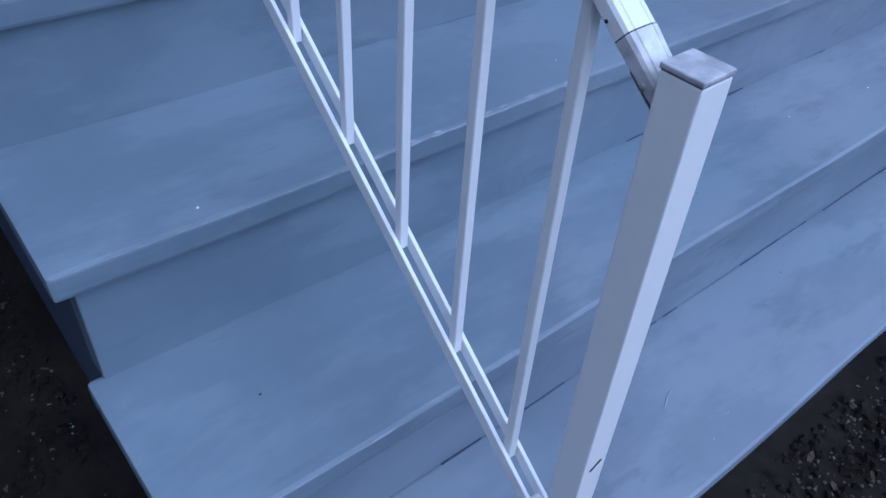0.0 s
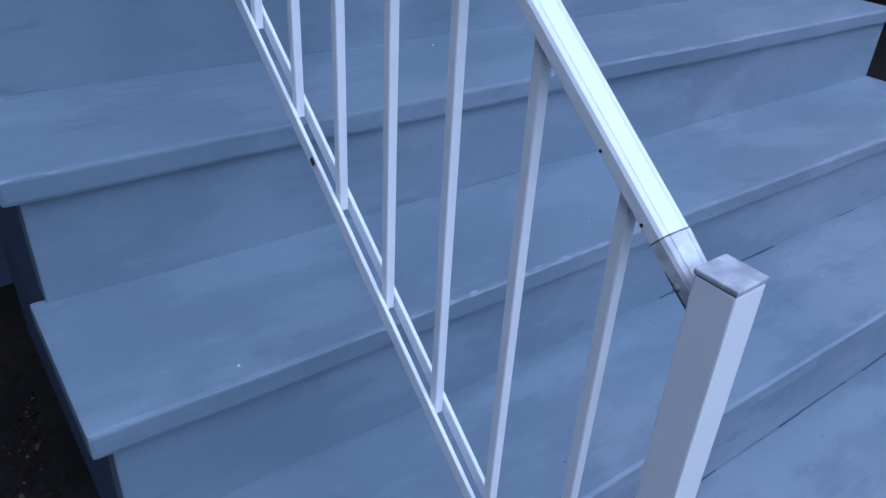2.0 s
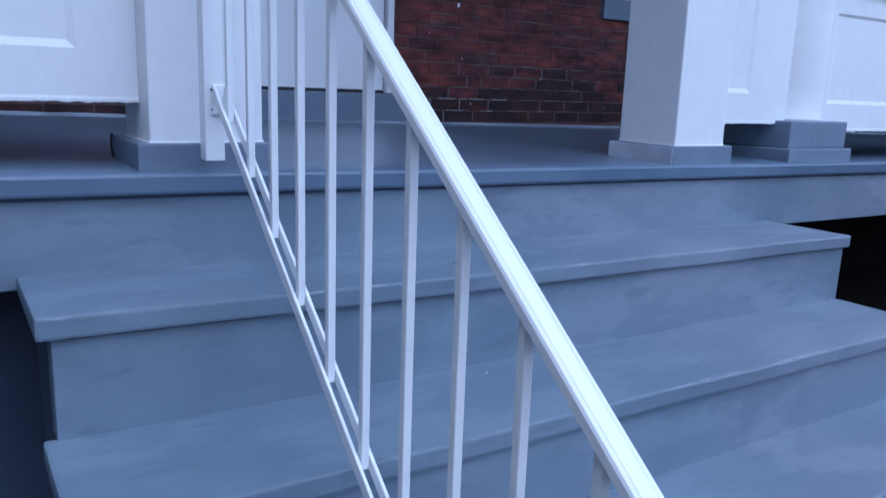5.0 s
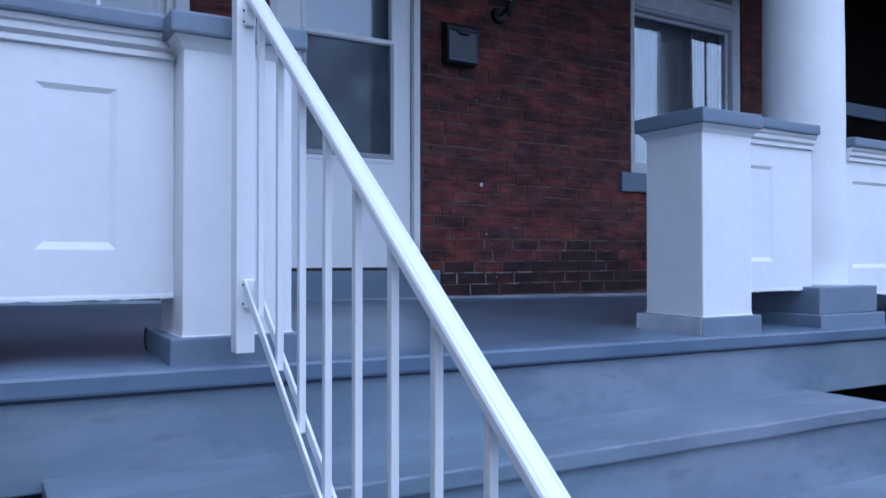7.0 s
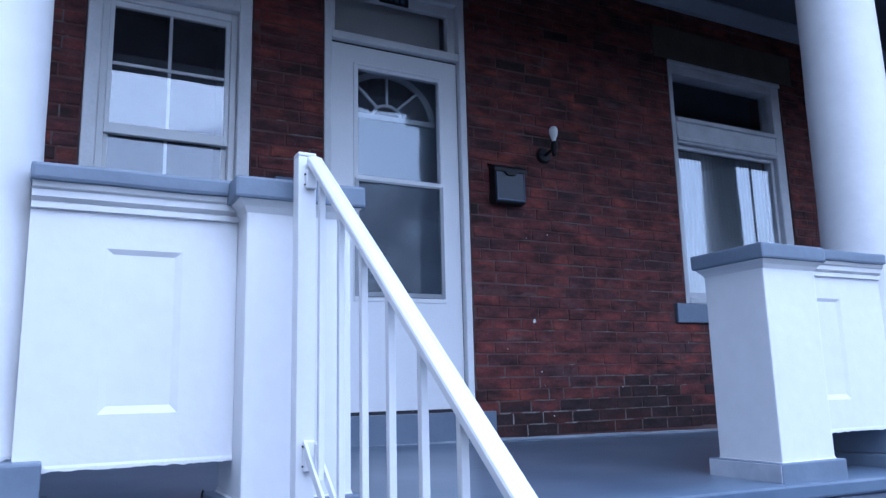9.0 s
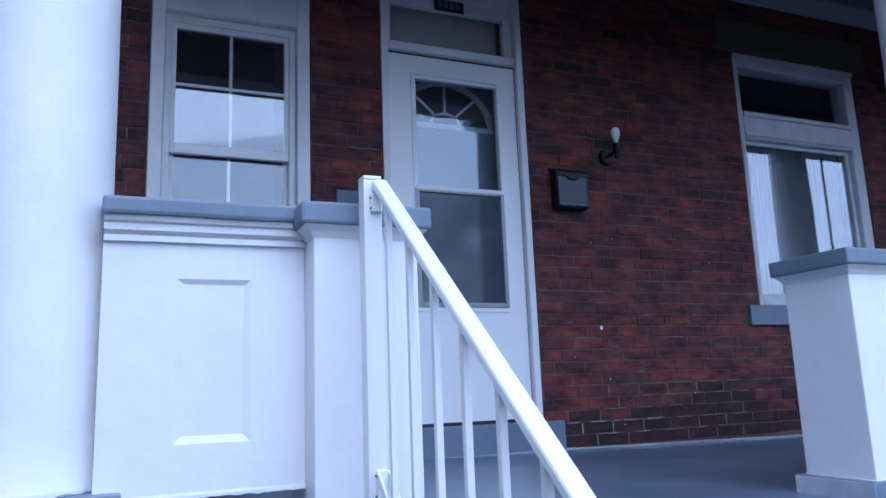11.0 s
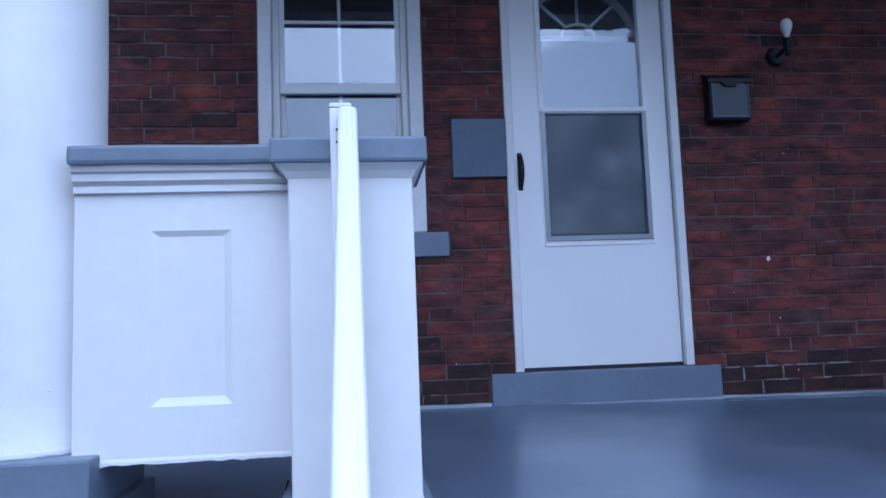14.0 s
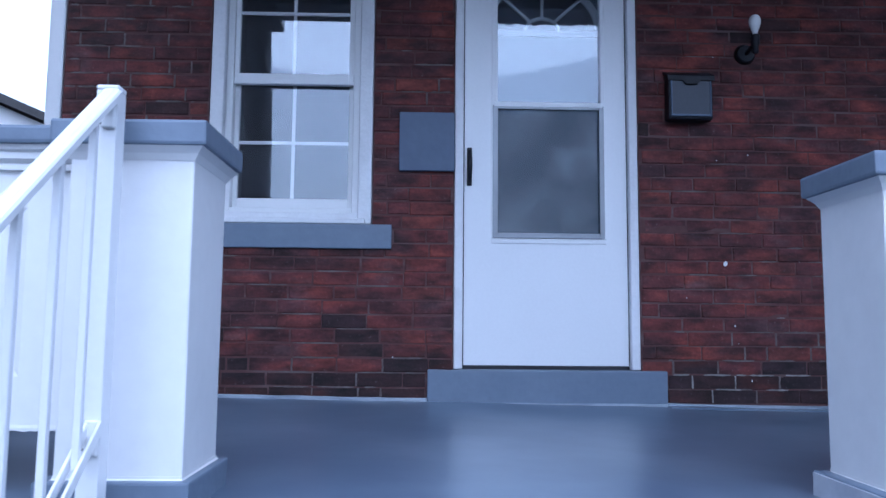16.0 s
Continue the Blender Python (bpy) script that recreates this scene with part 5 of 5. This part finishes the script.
def lime_pointing():
    """Pale mortar left in the joints of the lowest courses, strip by strip."""
    rnd = random.Random(52)
    def strip(v, f, y, xa, xb, za, zb):
        n, m = len(v), 7
        for k in range(m + 1):
            p = k / m
            j, q = rnd.uniform(-0.0022, 0.0010), rnd.uniform(-0.0010, 0.0022)
            thin = 1.0 if 0 < k < m else 0.3
            if xb - xa > zb - za:
                x = xa + (xb - xa) * p
                w, mid = bed_wave(x, za), (za + zb) / 2
                v.extend([(x, y, mid + w + (za - mid) * thin + j), (x, y, mid + w + (zb - mid) * thin + q)])
            else:
                z = za + (zb - za) * p
                v.extend([(xb + q, y, z), (xa + j, y, z)])
        f.extend([(n + 2 * k, n + 2 * k + 2, n + 2 * k + 3, n + 2 * k + 1) for k in range(m)])
    for name, mat, y, zones in (("lime_pointing", LIME, WALL_Y - 0.0020, ((2.372, 2.76, 0, 2, 0.85), (2.76, 3.85, 0, 2, 0.16))), ("dirty_pointing", POINTING, WALL_Y - 0.0008, ((2.372, 3.85, 0, 5, 0.6), (0.55, 1.222, 0, 3, 0.5), (-0.53, 0.10, 16, 34, 0.5), (1.08, 1.34, 21, 25, 0.6)))):
        v, f = [], []
        for a, b, first, last, keep in zones:
            for z, ends in COURSES[first:last]:
                for x0, x1 in ends:
                    if a < x0 < b and rnd.random() < keep:
                        strip(v, f, y - 0.0006, x0 - 0.0035, x0 + 0.0035, z + 0.004, z + 0.064)
                    if a < x1 and x0 < b and rnd.random() < keep:
                        p, q = max(x0, a), min(x1, b)
                        strip(v, f, y, p + (q - p) * rnd.uniform(0, 0.3), q - (q - p) * rnd.uniform(0, 0.3), z + 0.0645, z + 0.0708)
        me = bpy.data.meshes.new(name)
        me.from_pydata(v, [], f)
        me.materials.append(mat)
        tagged(new(name, me), "pale lime pointing in the lowest joints of the brick wall" if mat is LIME else "greyed pointing in the lower joints of the brick wall", "mortar", "", "stuff")


lime_pointing()


def wall_traces():
    rnd = random.Random(31)
    pv, pf, fv, ff = [], [], [], []
    def clear(x, z):
        return not any(o[0] - 0.15 < x < o[1] + 0.15 and o[2] - 0.13 < z < o[3] + 0.1 for o in OPENINGS)
    for r, (bed, ends) in enumerate(COURSES[:34]):
        z = bed + CH
        for x0, x1 in ends:
            # each joint keeps its pointing along part of a brick; higher up less of it is left
            if rnd.random() > 0.62 * math.exp(-r / 11.0) or r < 4 and 2.3 < x0 < 3.9:
                continue
            w = (x1 - x0) * rnd.uniform(0.35, 1.0)
            x = x0 + (x1 - x0 - w) * rnd.random()
            if not (clear(x, z) and clear(x + w, z)):
                continue
            n, m = len(pv), 8
            for k in range(m + 1):
                h = 0.0034 * (1 - abs(2 * k / m - 1) ** 4) * rnd.uniform(0.6, 1.1) + 0.0003
                for dz in (-h, h):
                    pv.append((x + w * k / m, WALL_Y + 0.0002, z + dz + bed_wave(x + w * k / m, z)))
            pf += [(n + 2 * k, n + 2 * k + 2, n + 2 * k + 3, n + 2 * k + 1) for k in range(m)]
    for i in range(30):
        x, z, s = rnd.uniform(0.9, 3.9), 1.2 + 1.7 * rnd.random() ** 1.3, rnd.uniform(0.0012, 0.0032)
        if not clear(x, z):
            continue
        n, t = len(fv), rnd.uniform(0.6, 2.2)
        fv += [(x + s * math.cos(a), WALL_Y - 0.0022, z + s * t * math.sin(a)) for a in [math.tau * k / 7 for k in range(7)]] + [(x, WALL_Y - 0.004, z)]
        ff += [(n + k, n + (k + 1) % 7, n + 7) for k in range(7)]
    for name, v, f, mat, label, cat in (("old_pointing", pv, pf, POINTING, "broken pale traces of old lime pointing in the joints", "mortar"), ("paint_flecks", fv, ff, OLD_WHITE, "tiny white paint flecks on the bricks", "specks")):
        me = bpy.data.meshes.new(name)
        me.from_pydata(v, [], f)
        me.materials.append(mat)
        tagged(new(name, me), label, cat, "", "stuff")


wall_traces()
# curved dark mark on the pillar base, built from thin bars; not a wire
wire = thing("base_dark_mark", (0.44, 1.98, 1.10), "short curved dark mark at the back corner of the pillar base", "wire")
wb = bmesh.new()
bend = [(0.4525, 1.992, 1.148), (0.449, 1.990, 1.140), (0.447, 1.984, 1.122), (0.448, 1.980, 1.104), (0.4505, 1.976, 1.092)]
for p, q in zip(bend, bend[1:]):
    beam(p, q, 0.0045, 0.0045, 0.001, wb)
part("wire", wb, BLACK, wire)

# ---- beyond the porch ----
def neighbours():
    root = thing("neighbour_house", (-7, 13, 0), "neighbouring house with a white gable and brown roof edge", "house")
    part("wall", box(-9.0, -4.45, 12.2, 20, -0.2, 3.9, 0.01), SIDING, root, "brown wall")
    part("gable", prism([(-9.2, 3.9), (-4.45, 3.9), (-4.45, 4.25), (-5.55, 4.72), (-8.1, 4.72), (-9.2, 4.25)], 12.1, 12.3), WHITE, root, "white gable boards")
    part("roof", prism([(-9.5, 4.15), (-9.5, 4.28), (-8.1, 4.89), (-5.52, 4.89), (-4.3, 4.37), (-4.3, 4.24), (-5.55, 4.76), (-8.1, 4.76)], 11.9, 20.0), ROOFING, root, "dark roof with a brown edge")
    root.location.z += 0.15
    root = thing("neighbour_garage", (-3.4, 15, 0), "low neighbouring building with a dark roof and white gable side", "house")
    part("wall", box(-4.25, -2.0, 12.6, 20, -0.2, 3.35, 0.01), SIDING, root, "brown wall")
    part("side_gable", prism([(-3.1, 3.35), (-2.0, 3.35), (-2.0, 4.5), (-2.55, 4.6)], 12.5, 12.59), WHITE, root, "white gable side")
    part("roof", prism([(-4.3, 3.7), (-2.94, 3.72), (-2.56, 4.62), (-2.55, 4.80), (-4.3, 4.80)], 12.2, 12.49), ROOFING, root, "dark roof")
    root.location.z += 0.15
    root = thing("neighbour_row_house", (-6, 1, 0), "plain dark brick flank of the next house", "house")
    part("wall", box(-10.0, -4.4, -5.0, 5.6, -0.2, 6.0, 0.01), STONE, root, "dark brick flank")
    part("roof", prism([(-10.3, 6.0), (-4.1, 6.0), (-7.2, 7.6)], -5.3, 5.9), ROOFING, root, "dark shingle roof")
    hedge = thing("hedge", (-3.4, 12, 0), "low green hedge before the neighbouring wall", "hedge")
    rnd = random.Random(4)
    verts, faces = [], []
    for i in range(2600):
        p = Vector((rnd.uniform(-6.5, -2.0), rnd.uniform(11.2, 11.9), rnd.uniform(-0.1, 1.0) ** 1.0 * 1.7))
        p.z *= 0.8 + 0.3 * noise.noise((p.x * 1.5, p.y, 3))
        m = Matrix.Translation(p) @ Euler([rnd.uniform(0, 6) for _ in range(3)]).to_matrix().to_4x4()
        n = len(verts)
        verts += [tuple(m @ Vector(q)) for q in ((-0.07, 0, 0), (0, -0.035, 0.01), (0.07, 0, 0), (0, 0.035, 0.01))]
        faces.append((n, n + 1, n + 2, n + 3))
    me = bpy.data.meshes.new("leaves")
    me.from_pydata(verts, [], faces)
    me.materials.append(GRASS)
    lv = new("leaves", me)
    lv.parent, lv.location = hedge, -hedge.location
    wires = thing("overhead_cables", (-4, 9, 6), "two thin dark overhead cables", "cable")
    for k, z in enumerate((6.05, 6.25)):
        part("cable", beam((-14, 9.4, z + 0.9), (4, 9.0, z - 1.4), 0.012, 0.012, 0), DARK_FILL, wires)
    # added behind the camera to block low sky light from the upper wall
    root = thing("low_sky_block", (0, -40, 0), "unseen plain dark row across the street, added to block the low sky", "house")
    part("wall", box(-70, 70, -46, -38, -0.2, 5.2, 0.01), STONE, root, "plain dark front of the added row")
    part("roof", profile_x([(-46.4, 5.2), (-37.6, 5.2), (-42, 7.4)], -70.4, 70.4), ROOFING, root, "dark shingle roof")


neighbours()


# ---- bricks ----
def bricks():
    rnd = random.Random(17)
    def brick_mesh(w, seed, mat=BRICK):
        bm = box(-w / 2, w / 2, -0.0, 0.03, -0.0309, 0.0309, 0.004)
        for v in bm.verts:
            v.co += noise.noise_vector((v.co.x * 30 + seed * 7, v.co.y * 30, v.co.z * 30)) * 0.0042
        me = bpy.data.meshes.new("brick")
        bm.to_mesh(me)
        bm.free()
        me.materials.append(mat)
        return me
    sets = {}
    for low, mat in ((True, BRICK_BASE), (False, BRICK)):
        sets[low, True] = [brick_mesh(BL, i + 20 * low, mat) for i in range(6)]
        sets[low, False] = [brick_mesh(HD, i + 9 + 20 * low, mat) for i in range(3)]
    blocks = OPENINGS + [(1.225, 2.37, 1.0, 1.25), (-0.03, 1.06, 1.812, 1.93), (3.78, 5.18, 1.771, 1.90), (3.77, 5.20, 3.66, 3.90)]
    single = 0
    fields = {True: ([], []), False: ([], [])}
    for r, (bed, ends) in enumerate(COURSES):
        z = bed + CH / 2
        for x0, x1 in ends:
            gap = rnd.uniform(0.0008, 0.0026)
            a, b = max(x0 + gap, LEFT_END + 0.002), min(x1 - gap, RIGHT_END)
            blocked, cut = False, False
            for n, o in enumerate(blocks):
                lap = 0.02 if n < 3 else -0.004
                if o[2] - lap < z < o[3] + lap:
                    if a >= o[0] - 0.012 and b <= o[1] + 0.012:
                        blocked = True
                    elif a < o[0] < b and b - o[0] < o[1] - o[0]:
                        b, cut = o[0] - 0.004, True
                    elif a < o[1] < b:
                        a, cut = o[1] + 0.004, True
            if blocked or b - a < 0.03:
                continue
            out = rnd.uniform(-0.0020, 0.0024)
            cx, w2 = (a + b) / 2, b - a
            zz = z + bed_wave(cx, bed) + rnd.uniform(-0.0010, 0.0010)
            sooty = rnd.random() < (1.0, 1.0, 0.7, 0.4, 0.2)[r] if r < 5 else rnd.random() < 0.03
            near = 2.2 < cx < 3.9 and z < 2.45 or 0.9 < cx < 1.4 and z < 2.3
            if near and not cut and single < 300:
                long = w2 > 0.15
                ob = new("brick", rnd.choice(sets[sooty, long]))
                ob.parent = HOUSE_WALL
                ob.location = (cx, WALL_Y + out, zz)
                ob.scale.x = w2 / (BL if long else HD)
                ob.rotation_euler = (0, rnd.uniform(-0.009, 0.009), 0)
                single += 1
            else:
                verts, faces = fields[sooty]
                n = len(verts)
                y0, y1 = WALL_Y + out, WALL_Y + 0.03
                c = 0.0045
                j = [rnd.uniform(-0.0034, 0.0024) for _ in range(8)]
                tilt = rnd.uniform(-0.0012, 0.0012)
                lo, hi = zz - 0.0309, zz + 0.0309
                verts += [(a + c - j[4], y0, lo + c - j[0] - tilt), (b - c + j[5], y0, lo + c - j[1] + tilt), (b - c + j[6], y0, hi - c + j[2] + tilt), (a + c - j[7], y0, hi - c + j[3] - tilt),
                          (a, y0 + c, lo - tilt), (b, y0 + c, lo + tilt), (b, y0 + c, hi + tilt), (a, y0 + c, hi - tilt),
                          (a, y1, lo), (b, y1, lo), (b, y1, hi), (a, y1, hi)]
                faces.append((n, n + 1, n + 2, n + 3))
                for k in range(4):
                    m = (k + 1) % 4
                    faces += [(n + 4 + k, n + 4 + m, n + m, n + k), (n + 8 + k, n + 8 + m, n + 4 + m, n + 4 + k)]
    for sooty, mat in ((False, BRICK_FAR), (True, BRICK_BASE_FAR)):
        me = bpy.data.meshes.new("brick_field")
        me.from_pydata(fields[sooty][0], [], fields[sooty][1])
        me.materials.append(mat)
        ob = new("brick_field", me)
        ob.parent = HOUSE_WALL
        tagged(ob, "sooty dark bricks of the old wall" if sooty else "rest of the old red bricks", kind="stuff")


bricks()
